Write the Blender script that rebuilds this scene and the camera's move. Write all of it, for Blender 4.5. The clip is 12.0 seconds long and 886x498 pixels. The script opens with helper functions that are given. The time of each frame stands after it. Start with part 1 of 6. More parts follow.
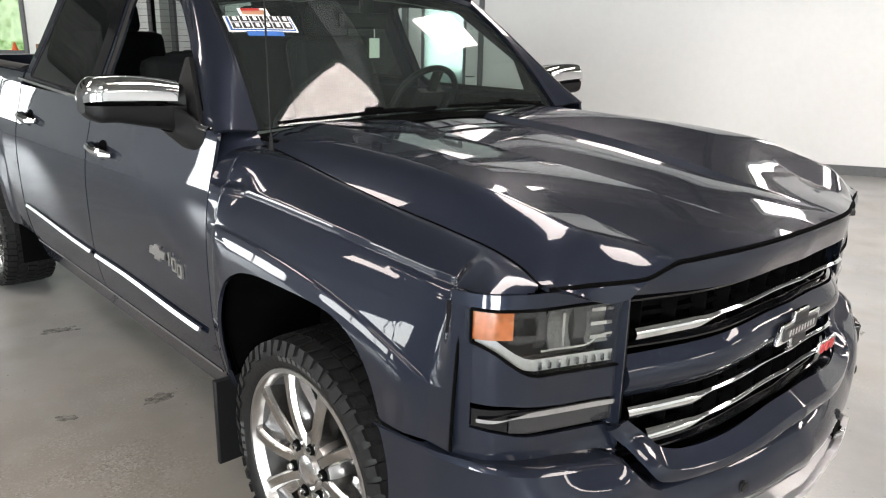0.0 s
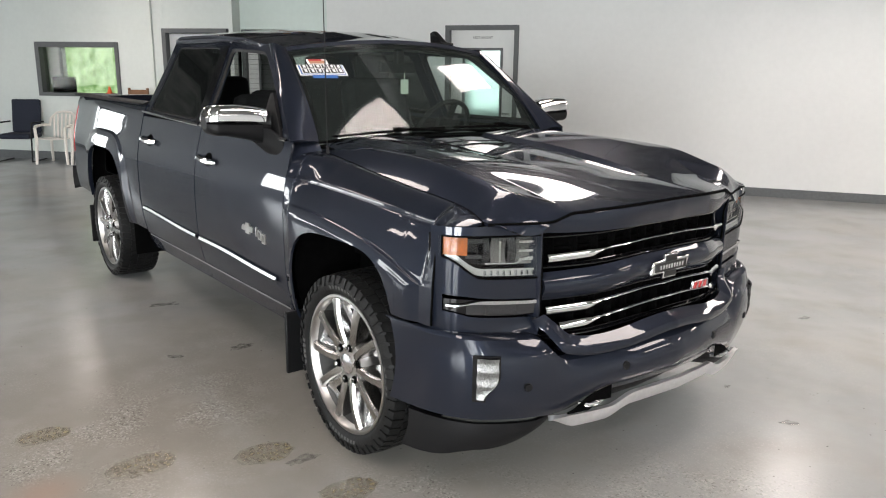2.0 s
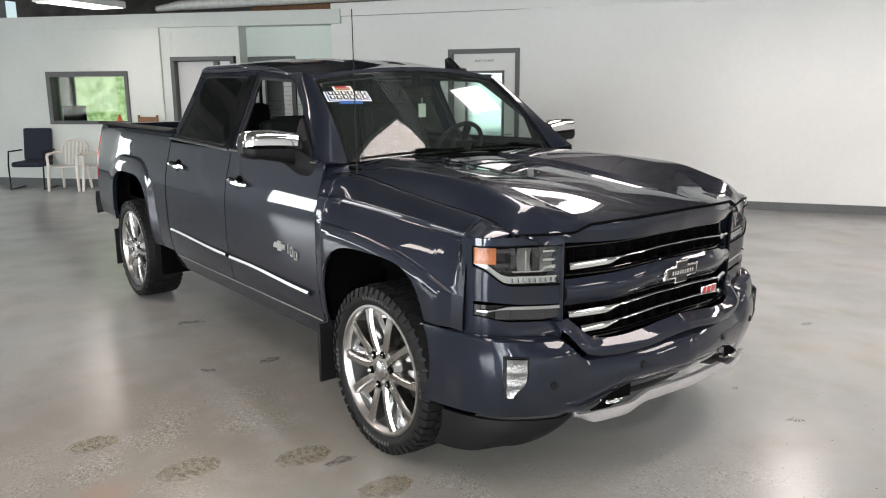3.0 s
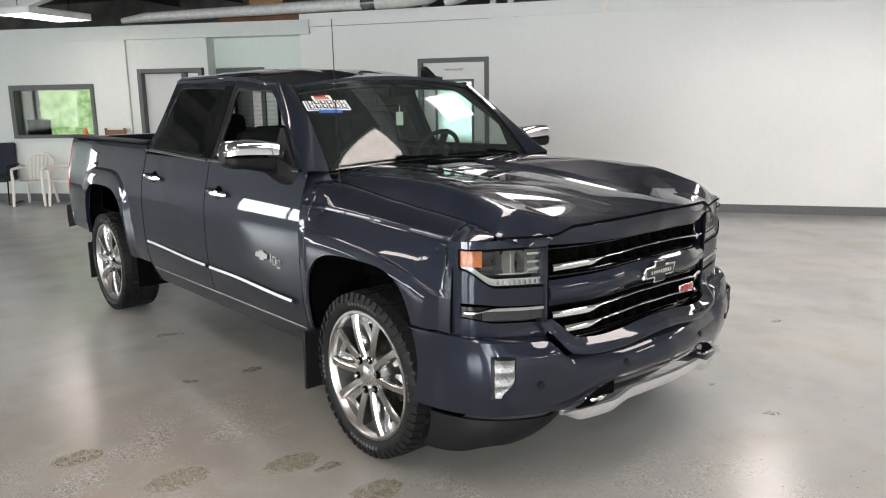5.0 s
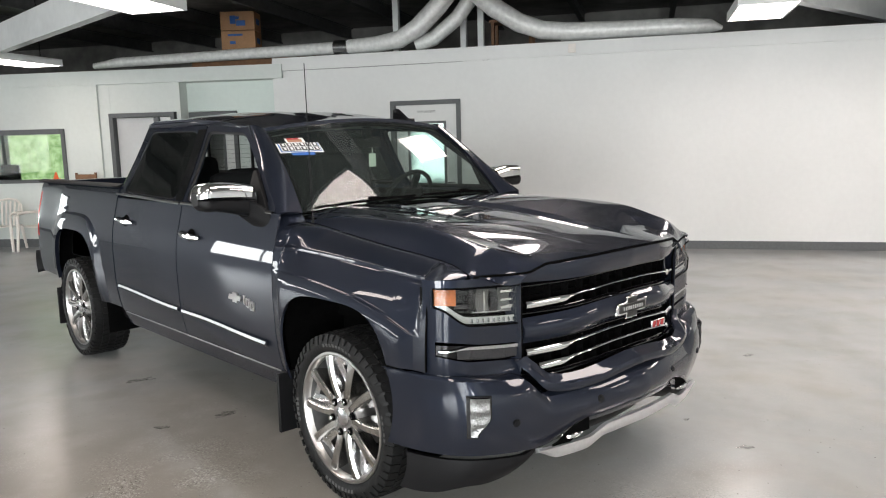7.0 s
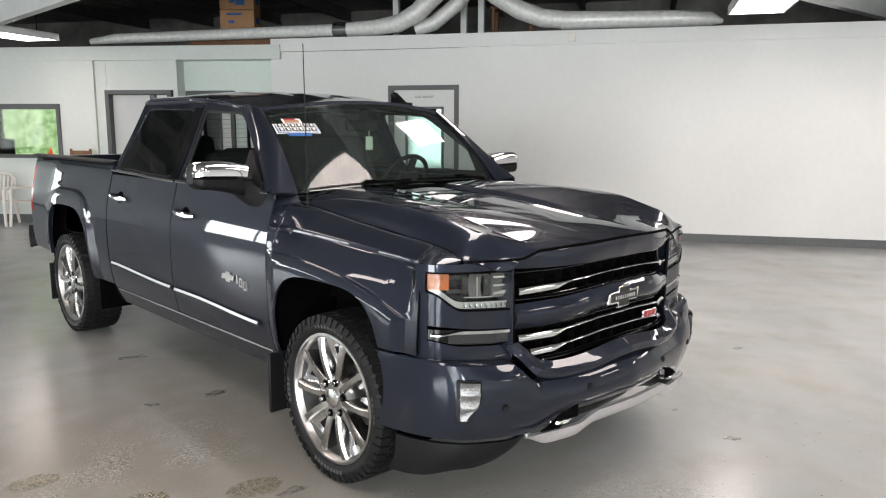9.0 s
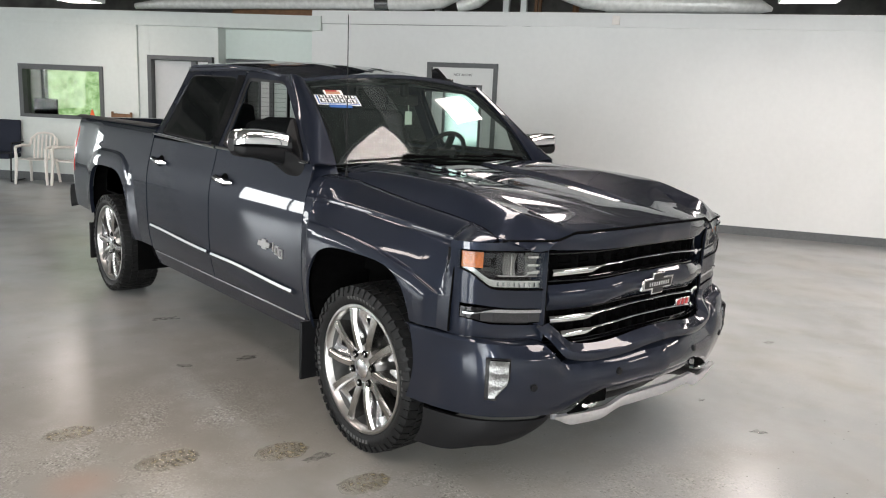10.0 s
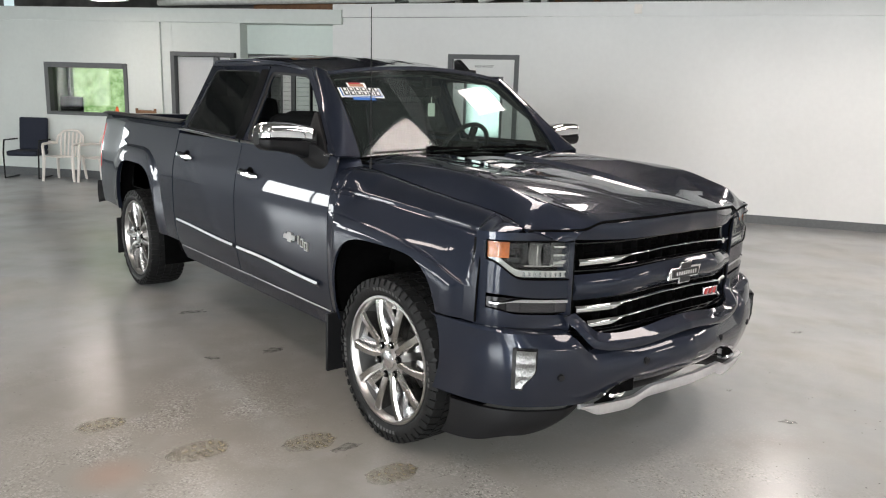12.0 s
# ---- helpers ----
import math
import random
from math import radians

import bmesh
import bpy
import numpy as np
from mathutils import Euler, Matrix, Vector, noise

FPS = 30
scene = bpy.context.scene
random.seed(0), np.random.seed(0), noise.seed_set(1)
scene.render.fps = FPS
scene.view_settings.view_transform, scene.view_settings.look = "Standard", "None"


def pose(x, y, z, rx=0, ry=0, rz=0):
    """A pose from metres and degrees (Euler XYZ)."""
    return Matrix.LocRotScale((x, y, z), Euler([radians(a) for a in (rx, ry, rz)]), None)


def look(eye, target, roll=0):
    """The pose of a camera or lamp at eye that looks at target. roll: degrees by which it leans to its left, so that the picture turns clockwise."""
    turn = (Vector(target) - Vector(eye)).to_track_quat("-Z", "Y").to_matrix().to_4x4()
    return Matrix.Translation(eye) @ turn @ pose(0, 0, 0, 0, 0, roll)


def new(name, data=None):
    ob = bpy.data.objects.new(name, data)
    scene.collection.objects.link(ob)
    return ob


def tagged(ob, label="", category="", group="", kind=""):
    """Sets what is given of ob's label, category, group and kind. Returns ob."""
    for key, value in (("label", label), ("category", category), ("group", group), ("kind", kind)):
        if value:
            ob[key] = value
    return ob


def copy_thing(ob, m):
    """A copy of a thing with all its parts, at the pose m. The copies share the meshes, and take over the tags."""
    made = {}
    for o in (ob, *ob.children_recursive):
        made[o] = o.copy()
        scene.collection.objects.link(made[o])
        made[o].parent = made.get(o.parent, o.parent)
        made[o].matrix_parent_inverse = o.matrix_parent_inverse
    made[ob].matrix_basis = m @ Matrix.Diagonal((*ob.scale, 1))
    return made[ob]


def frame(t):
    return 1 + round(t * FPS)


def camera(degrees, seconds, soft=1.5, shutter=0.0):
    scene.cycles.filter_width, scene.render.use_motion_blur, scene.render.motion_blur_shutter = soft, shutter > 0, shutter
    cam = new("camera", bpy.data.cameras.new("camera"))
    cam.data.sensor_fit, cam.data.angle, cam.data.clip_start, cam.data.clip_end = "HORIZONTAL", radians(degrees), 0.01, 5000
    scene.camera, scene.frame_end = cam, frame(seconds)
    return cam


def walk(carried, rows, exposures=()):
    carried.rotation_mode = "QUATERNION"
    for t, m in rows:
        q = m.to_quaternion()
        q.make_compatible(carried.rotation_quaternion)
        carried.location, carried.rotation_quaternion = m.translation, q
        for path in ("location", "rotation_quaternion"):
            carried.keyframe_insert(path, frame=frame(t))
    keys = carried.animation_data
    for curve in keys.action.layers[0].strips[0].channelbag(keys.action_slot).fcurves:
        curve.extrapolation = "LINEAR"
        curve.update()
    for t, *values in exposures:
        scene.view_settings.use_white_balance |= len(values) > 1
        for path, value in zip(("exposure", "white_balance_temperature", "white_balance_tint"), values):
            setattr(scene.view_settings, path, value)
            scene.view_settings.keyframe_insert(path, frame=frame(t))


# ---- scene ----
cam = camera(60.2, 12.0, soft=1.1)
PATH = [
    (0, (1.805, -2.05, 1.69), (0.389, -0.755, 1.128), 1.2),
    (0.5, (2.106, -2.121, 1.69), (0.586, -0.934, 1.161), -0.2),
    (1, (2.364, -2.323, 1.719), (0.851, -1.105, 1.242), -0.4),
    (1.5, (2.595, -2.568, 1.712), (1.087, -1.337, 1.256), 0.2),
    (2, (2.844, -2.638, 1.701), (1.315, -1.434, 1.239), 0.7),
    (2.5, (2.986, -2.718, 1.713), (1.456, -1.509, 1.269), 0.3),
    (3, (2.957, -2.891, 1.716), (1.422, -1.676, 1.307), -0.3),
    (3.2, (2.942, -2.934, 1.709), (1.403, -1.721, 1.307), -0.41),
    (4.8, (2.960, -2.990, 1.710), (1.472, -1.711, 1.326), -0.74),
    (5, (2.958, -2.983, 1.709), (1.471, -1.702, 1.322), -1.0),
    (5.5, (2.966, -2.987, 1.705), (1.49, -1.687, 1.342), -0.8),
    (6, (2.975, -2.995, 1.706), (1.505, -1.679, 1.38), -0.8),
    (6.5, (2.976, -2.998, 1.707), (1.516, -1.664, 1.409), -1.1),
    (7, (2.977, -2.993, 1.707), (1.523, -1.65, 1.423), -1.5),
    (8.8, (2.987, -2.994, 1.698), (1.542, -1.644, 1.399), -0.74),
    (9, (2.981, -2.997, 1.697), (1.541, -1.647, 1.379), 0.1),
    (9.5, (2.971, -3.02, 1.692), (1.507, -1.705, 1.337), 1.9),
    (10, (2.972, -3.027, 1.687), (1.489, -1.738, 1.314), 2.6),
    (10.5, (2.98, -3.015, 1.682), (1.502, -1.722, 1.299), 1.9),
    (11, (2.99, -3.024, 1.689), (1.508, -1.731, 1.327), 1.6),
    (11.5, (2.987, -3.034, 1.684), (1.49, -1.758, 1.323), 1.7),
    (12, (2.964, -3.044, 1.677), (1.448, -1.799, 1.284), 1.8),
]
walk(cam, [(t, look(eye, target, roll)) for t, eye, target, roll in PATH], exposures=((0.0, 0.74), (1.0, 0.57), (2.5, 0.46), (12.0, 0.46)))

# ---------------------------------------------------------------- light
ROOM = pose(0, 0, 0, 0, 0, 32)      # the building stands turned to the truck
world = bpy.data.worlds.new("sky")
scene.world = world
world.use_nodes = True
wn = world.node_tree.nodes
sky = wn.new("ShaderNodeTexSky")
sky.sky_type, sky.sun_disc, sky.sun_elevation, sky.sun_rotation = "NISHITA", False, radians(50), radians(200)
world.node_tree.links.new(sky.outputs[0], wn["Background"].inputs[0])
wn["Background"].inputs[1].default_value = 0.12
scene.view_settings.exposure = 0.46


def area_lamp(u, n, z, wide, high, turn, watts):
    """An area lamp: daylight in a window's opening, or an added fill."""
    lamp = bpy.data.lights.new("window_daylight", "AREA")
    lamp.shape, lamp.size, lamp.size_y, lamp.energy, lamp.color = "RECTANGLE", wide, high, watts, (0.95, 0.985, 1.0)
    ob = new("window_daylight", lamp)
    ob.matrix_world = ROOM @ pose(u, n, z, 90, 0, turn)
    return ob


area_lamp(-4, -12.16, 1.725, 4.9, 2.4, 0, 640)
area_lamp(3, -12.16, 1.725, 4.9, 2.4, 0, 930)
# added fill for the back room wall; no window stands here
area_lamp(-2.5, 9.45, 1.8, 1.6, 1.6, 0, 25)
area_lamp(-17.16, -0.65, 1.65, 3.8, 1.55, -90, 165)
area_lamp(-17.16, -6.5, 1.65, 4.9, 1.55, -90, 200)
area_lamp(-17.16, 5.95, 1.65, 2.0, 1.55, -90, 50)

# ---------------------------------------------------------------- materials


def material(name, colour, rough=0.5, metal=0.0, coat=0.0, grain=0.0, scale=40.0, stain=0.0, stain_scale=2.0, bump=0.0, spec=0.5):
    m = bpy.data.materials.new(name)
    m.use_nodes = True
    nt = m.node_tree
    b = nt.nodes["Principled BSDF"]
    b.inputs["Base Color"].default_value = (*colour, 1)
    b.inputs["Roughness"].default_value = rough
    b.inputs["Metallic"].default_value = metal
    b.inputs["Coat Weight"].default_value = coat
    b.inputs["Coat Roughness"].default_value = 0.02
    b.inputs["Coat IOR"].default_value = 1.44
    b.inputs["Specular IOR Level"].default_value = spec
    co = nt.nodes.new("ShaderNodeTexCoord")
    last = None
    if grain or stain:
        val = None
        for amount, sc, det in ((grain, scale, 4.0), (stain, stain_scale, 5.0)):
            if not amount:
                continue
            tex = nt.nodes.new("ShaderNodeTexNoise")
            tex.inputs["Scale"].default_value, tex.inputs["Detail"].default_value = sc, det
            nt.links.new(co.outputs["Object"], tex.inputs["Vector"])
            rng = nt.nodes.new("ShaderNodeMapRange")
            rng.inputs["From Min"].default_value, rng.inputs["From Max"].default_value = 0.3, 0.7
            rng.inputs["To Min"].default_value, rng.inputs["To Max"].default_value = 1 - amount, 1 + amount
            nt.links.new(tex.outputs["Fac"], rng.inputs["Value"])
            if val is None:
                val = rng.outputs["Result"]
            else:
                mul = nt.nodes.new("ShaderNodeMath")
                mul.operation = "MULTIPLY"
                nt.links.new(val, mul.inputs[0])
                nt.links.new(rng.outputs["Result"], mul.inputs[1])
                val = mul.outputs[0]
            last = tex
        mix = nt.nodes.new("ShaderNodeVectorMath")
        mix.operation = "SCALE"
        mix.inputs[0].default_value = colour
        nt.links.new(val, mix.inputs["Scale"])
        nt.links.new(mix.outputs[0], b.inputs["Base Color"])
    if bump:
        tex = nt.nodes.new("ShaderNodeTexNoise")
        tex.inputs["Scale"].default_value, tex.inputs["Detail"].default_value = scale, 3.0
        nt.links.new(co.outputs["Object"], tex.inputs["Vector"])
        bp = nt.nodes.new("ShaderNodeBump")
        bp.inputs["Strength"].default_value, bp.inputs["Distance"].default_value = bump, 0.01
        nt.links.new(tex.outputs["Fac"], bp.inputs["Height"])
        nt.links.new(bp.outputs["Normal"], b.inputs["Normal"])
    return m


def glass(name, tint, gloss=0.9, haze=0.0):
    """Thin tinted glass: a clear tint under a mirror sheen."""
    m = bpy.data.materials.new(name)
    m.use_nodes = True
    nt = m.node_tree
    nt.nodes.remove(nt.nodes["Principled BSDF"])
    clear, shine, mix, fr, power, lift = (nt.nodes.new("ShaderNode" + k) for k in ("BsdfTransparent", "BsdfGlossy", "MixShader", "LayerWeight", "Math", "MapRange"))
    clear.inputs[0].default_value = (*tint, 1)
    shine.inputs["Roughness"].default_value = 0.0
    shine.inputs["Color"].default_value = (gloss, gloss, gloss, 1)
    fr.inputs["Blend"].default_value = 0.5
    power.operation = "POWER"
    power.inputs[1].default_value = 5.0
    lift.inputs["To Min"].default_value, lift.inputs["To Max"].default_value = 0.042, 1.0
    nt.links.new(fr.outputs["Facing"], power.inputs[0])
    nt.links.new(power.outputs[0], lift.inputs["Value"])
    nt.links.new(lift.outputs["Result"], mix.inputs[0])
    nt.links.new(clear.outputs[0], mix.inputs[1])
    nt.links.new(shine.outputs[0], mix.inputs[2])
    last = mix
    # pale green diffuse layer: reflected haze on the glass, put in as colour
    if haze:
        film, over = nt.nodes.new("ShaderNodeBsdfDiffuse"), nt.nodes.new("ShaderNodeMixShader")
        film.inputs[0].default_value = (0.70, 0.84, 0.80, 1)
        over.inputs[0].default_value = haze
        nt.links.new(mix.outputs[0], over.inputs[1])
        nt.links.new(film.outputs[0], over.inputs[2])
        last = over
    nt.links.new(last.outputs[0], nt.nodes["Material Output"].inputs[0])
    return m


def glow(name, colour, strength):
    m = bpy.data.materials.new(name)
    m.use_nodes = True
    b = m.node_tree.nodes["Principled BSDF"]
    b.inputs["Base Color"].default_value = (0.8, 0.8, 0.8, 1)
    b.inputs["Emission Color"].default_value = (*colour, 1)
    b.inputs["Emission Strength"].default_value = strength
    return m


PAINT = material("navy_metallic_paint", (0.0140, 0.0173, 0.0272), 0.40, 0.50, 1.0, grain=0.12, scale=1200, spec=0.0)
CHROME = material("chrome", (0.78, 0.78, 0.78), 0.06, 1.0)
SATIN = material("satin_silver", (0.62, 0.62, 0.63), 0.22, 1.0, grain=0.03, scale=60)
SKID = material("brushed_silver_plastic", (0.74, 0.74, 0.75), 0.30, 0.9, grain=0.04, scale=60)
ALLOY = material("polished_alloy", (0.42, 0.41, 0.395), 0.32, 1.0, grain=0.04, scale=50)
BLACK = material("black_plastic", (0.0065, 0.0065, 0.007), 0.50, grain=0.15, scale=220, bump=0.05, spec=0.18)
# near-black without gloss: paints deep shade in recesses, and colours black parts
SHADE = material("black_parts_and_shade", (0.002, 0.002, 0.002), 0.9, grain=0.3, scale=20, spec=0.02)
GLOSSBLACK = material("gloss_black", (0.003, 0.003, 0.0035), 0.12, coat=0.4, spec=0.3)
RUBBER = material("tyre_rubber", (0.0075, 0.0075, 0.0075), 0.55, grain=0.2, scale=60, stain=0.2, stain_scale=9, bump=0.15, spec=0.22)
AMBER = material("amber_lens", (0.30, 0.085, 0.022), 0.22, coat=0.5, grain=0.25, scale=70, stain=0.2, stain_scale=25)
REDLENS = material("red_lens", (0.45, 0.03, 0.025), 0.12, coat=0.6)
REFLECTOR = material("faceted_reflector", (0.17, 0.17, 0.167), 0.18, 0.65, grain=0.25, scale=130, bump=0.35)
LAMPWHITE = material("lamp_reflector", (0.42, 0.42, 0.41), 0.22, 0.5, grain=0.1, scale=120)
SMOKED = material("smoked_lens", (0.030, 0.030, 0.032), 0.18, 0.35, coat=0.5)
WINDSHIELD = glass("windshield_glass", (0.64, 0.75, 0.71), haze=0.012)
PRIVACY = glass("privacy_glass", (0.06, 0.065, 0.065), haze=0.004)
REARGLASS = glass("rear_glass", (0.60, 0.61, 0.60))
CLEAR = glass("clear_glass", (0.93, 0.95, 0.94))
OFFICE = glass("office_glass", (0.90, 0.92, 0.90), gloss=0.25)
CABIN = material("black_cloth", (0.009, 0.0095, 0.010), 0.8, grain=0.25, scale=150, bump=0.1, spec=0.15)
DASH = material("dark_dash_vinyl", (0.105, 0.125, 0.116), 0.5, grain=0.15, scale=200, bump=0.1)
WALL = material("white_wall_paint", (0.70, 0.705, 0.69), 0.55, grain=0.015, scale=14, stain=0.03, stain_scale=0.7, bump=0.02)
# wall paint greened, and darkened to paint in the left side's dimmer light
DIMWALL = material("dimmed_grey_green_paint", (0.59, 0.625, 0.595), 0.55, grain=0.02, scale=14, stain=0.05, stain_scale=0.7, bump=0.02)
# for walls out of view; grey set for reflections on the truck and fill
BACKWALL = material("unseen_wall_grey", (0.60, 0.605, 0.60), 0.6, grain=0.03, scale=10, stain=0.06, stain_scale=0.8)
PALEGREEN = material("pale_green_tone", (0.60, 0.67, 0.63), 0.6, grain=0.02, scale=12, stain=0.04, stain_scale=0.8)
TRIM = material("grey_trim_paint", (0.085, 0.09, 0.092), 0.5, grain=0.1, scale=30)
BEAMW = material("white_painted_steel", (0.72, 0.73, 0.72), 0.5, grain=0.03, scale=9, stain=0.06, stain_scale=1.5)
DECK = material("dark_roof_deck", (0.15, 0.147, 0.138), 0.8, grain=0.3, scale=3, stain=0.3, stain_scale=0.8)
RAFTER = material("grey_steel_joist", (0.06, 0.06, 0.06), 0.6, grain=0.2, scale=8, stain=0.2, stain_scale=1.0)
CABLE = material("grey_cable_sheath", (0.30, 0.30, 0.29), 0.5, grain=0.1, scale=60)
DUCT = material("foil_duct_wrap", (0.74, 0.74, 0.72), 0.40, 0.12, grain=0.12, scale=14, bump=0.6)
CARD = material("brown_cardboard", (0.36, 0.20, 0.10), 0.8, grain=0.06, scale=30, stain=0.08, stain_scale=4)
BLUEINK = material("blue_print", (0.02, 0.10, 0.33), 0.7)
WOOD = material("raw_wood", (0.17, 0.085, 0.04), 0.7, grain=0.2, scale=18, stain=0.2, stain_scale=3)
RESIN = material("white_resin", (0.74, 0.70, 0.65), 0.4, grain=0.03, scale=20)
NAVYCLOTH = material("dark_blue_cloth", (0.012, 0.016, 0.03), 0.85, grain=0.2, scale=120, bump=0.1)
WHITE = material("white_print", (0.8, 0.8, 0.78), 0.5)
INK = material("black_print", (0.01, 0.01, 0.01), 0.5)
RED = material("red_print", (0.30, 0.015, 0.015), 0.4)
ORANGE = material("orange_plastic", (0.75, 0.12, 0.03), 0.5)
TUBE = glow("lamp_diffuser", (1.0, 0.88, 0.83), 11.0)

# floor: grey sealed concrete with pale flakes, scuffs and blotches
FLOOR = bpy.data.materials.new("sealed_concrete")
FLOOR.use_nodes = True
nt = FLOOR.node_tree
fb = nt.nodes["Principled BSDF"]
tc = nt.nodes.new("ShaderNodeTexCoord")


def noise_range(scale, lo, hi, a, b, detail=5.0):
    tex, rng = nt.nodes.new("ShaderNodeTexNoise"), nt.nodes.new("ShaderNodeMapRange")
    tex.inputs["Scale"].default_value, tex.inputs["Detail"].default_value = scale, detail
    nt.links.new(tc.outputs["Object"], tex.inputs["Vector"])
    for k, v in (("From Min", lo), ("From Max", hi), ("To Min", a), ("To Max", b)):
        rng.inputs[k].default_value = v
    nt.links.new(tex.outputs["Fac"], rng.inputs["Value"])
    return rng.outputs["Result"]


def blend(a, b, fac):
    mx = nt.nodes.new("ShaderNodeMix")
    mx.data_type = "RGBA"
    for sock, v in ((mx.inputs[6], a), (mx.inputs[7], b), (mx.inputs[0], fac)):
        if isinstance(v, tuple):
            sock.default_value = (*v, 1)
        else:
            nt.links.new(v, sock)
    return mx.outputs[2]


def times(a, b):
    mu = nt.nodes.new("ShaderNodeMath")
    mu.operation = "MULTIPLY"
    nt.links.new(a, mu.inputs[0])
    nt.links.new(b, mu.inputs[1])
    return mu.outputs[0]


def around(x, y, reach, amount):
    """1 at a place of the floor, fading to 0 at its reach."""
    geo, far, rng = nt.nodes.new("ShaderNodeNewGeometry"), nt.nodes.new("ShaderNodeVectorMath"), nt.nodes.new("ShaderNodeMapRange")
    far.operation = "DISTANCE"
    far.inputs[1].default_value = (x, y, 0)
    nt.links.new(geo.outputs["Position"], far.inputs[0])
    for k, v in (("From Min", reach), ("From Max", 0.0), ("To Min", 0.0), ("To Max", amount)):
        rng.inputs[k].default_value = v
    rng.interpolation_type = "SMOOTHSTEP"
    nt.links.new(far.outputs["Value"], rng.inputs["Value"])
    return rng.outputs["Result"]


def cells(scale, lo, hi, amount, channel):
    """Single cells picked out at random."""
    vor, sep, rng = nt.nodes.new("ShaderNodeTexVoronoi"), nt.nodes.new("ShaderNodeSeparateColor"), nt.nodes.new("ShaderNodeMapRange")
    vor.inputs["Scale"].default_value = scale
    nt.links.new(tc.outputs["Object"], vor.inputs["Vector"])
    nt.links.new(vor.outputs["Color"], sep.inputs[0])
    nt.links.new(sep.outputs[channel], rng.inputs["Value"])
    for k, v in (("From Min", lo), ("From Max", hi), ("To Min", 0.0), ("To Max", amount)):
        rng.inputs[k].default_value = v
    return rng.outputs["Result"]


def dots(scale, radius, amount):
    """Small scattered dots."""
    vor, rng = nt.nodes.new("ShaderNodeTexVoronoi"), nt.nodes.new("ShaderNodeMapRange")
    vor.inputs["Scale"].default_value = scale
    nt.links.new(tc.outputs["Object"], vor.inputs["Vector"])
    nt.links.new(vor.outputs["Distance"], rng.inputs["Value"])
    for k, v in (("From Min", radius), ("From Max", radius * 0.6), ("To Min", 0.0), ("To Max", amount)):
        rng.inputs[k].default_value = v
    return rng.outputs["Result"]


col = blend((0.300, 0.310, 0.311), (0.368, 0.379, 0.380), noise_range(1.1, 0.35, 0.65, 0, 1))
col = blend(col, (0.275, 0.245, 0.200), noise_range(0.55, 0.48, 0.72, 0, 0.45))
col = blend(col, (0.262, 0.232, 0.190), around(-0.7, -1.5, 2.6, 0.75))           # browner and darker round here, beside the truck
col = blend(col, (0.205, 0.190, 0.162), noise_range(2.3, 0.46, 0.85, 0, 0.45, 4.0))
col = blend(col, (0.37, 0.36, 0.34), noise_range(5.0, 0.52, 0.80, 0, 0.40, 5.0))
col = blend(col, (0.40, 0.22, 0.15), around(-0.33, -2.18, 0.22, 0.35))           # rust bloom
# worn places where the grit of the concrete shows
for x, y, reach in ((-0.45, -2.15, 1.0), (-0.85, -1.45, 0.7), (0.75, -1.0, 0.7), (1.5, -0.2, 0.9)):
    worn_place = times(around(x, y, reach, 1.0), noise_range(3.2, 0.42, 0.58, 0.0, 1.0))
    col = blend(col, (0.56, 0.54, 0.50), times(cells(120, 0.70, 0.78, 0.45, 0), worn_place))
    col = blend(col, (0.10, 0.092, 0.08), times(cells(120, 0.86, 0.92, 0.65, 1), worn_place))
col = blend(col, (0.45, 0.44, 0.42), times(cells(170, 0.86, 0.92, 0.35, 0), noise_range(1.3, 0.45, 0.65, 0.1, 1.0)))
col = blend(col, (0.06, 0.055, 0.05), times(dots(13, 0.065, 0.85), noise_range(0.8, 0.42, 0.58, 0.0, 1.0)))
nt.links.new(col, fb.inputs["Base Color"])
fb.inputs["Roughness"].default_value = 0.225
fb.inputs["Specular IOR Level"].default_value = 0.44

# ---------------------------------------------------------------- mesh helpers


def mesh_object(name, bm, mat, sharp=32):
    bmesh.ops.remove_doubles(bm, verts=bm.verts, dist=1e-5)
    for face in bm.faces:
        face.smooth = True
    for edge in bm.edges:
        if len(edge.link_faces) != 2 or edge.calc_face_angle(0) > radians(sharp):
            edge.smooth = False
    me = bpy.data.meshes.new(name)
    bm.to_mesh(me)
    bm.free()
    me.materials.append(mat)
    return new(name, me)


def part(name, bm, mat, parent, label="", sharp=32, solid=0.0, bevel=0.0):
    ob = mesh_object(name, bm, mat, sharp)
    ob.parent = parent
    if solid:
        md = ob.modifiers.new("thickness", "SOLIDIFY")
        md.thickness, md.offset = solid, -1
    if bevel:
        md = ob.modifiers.new("edges", "BEVEL")
        md.width, md.segments, md.limit_method, md.angle_limit = bevel, 2, "ANGLE", radians(40)
    return tagged(ob, label)


def thing(name, bm, mat, label, category, m=None, group="", kind="", sharp=32, bevel=0.0, solid=0.0):
    ob = part(name, bm, mat, None, "", sharp, solid, bevel)
    if m is not None:
        ob.matrix_world = m
    return tagged(ob, label, category, group, kind)


def base(name, label, category, m=None, group="", kind=""):
    ob = new(name)
    ob.empty_display_size = 0.1
    if m is not None:
        ob.matrix_world = m
    return tagged(ob, label, category, group, kind)


def grid(fn, us, vs, bm=None, flip=False):
    """A sheet of quads through fn(u, v)."""
    bm = bm or bmesh.new()
    rows = [[bm.verts.new(fn(u, v)) for v in vs] for u in us]
    for a, b in zip(rows, rows[1:]):
        for i in range(len(vs) - 1):
            loop = (a[i], b[i], b[i + 1], a[i + 1])
            bm.faces.new(loop[::-1] if flip else loop)
    return bm


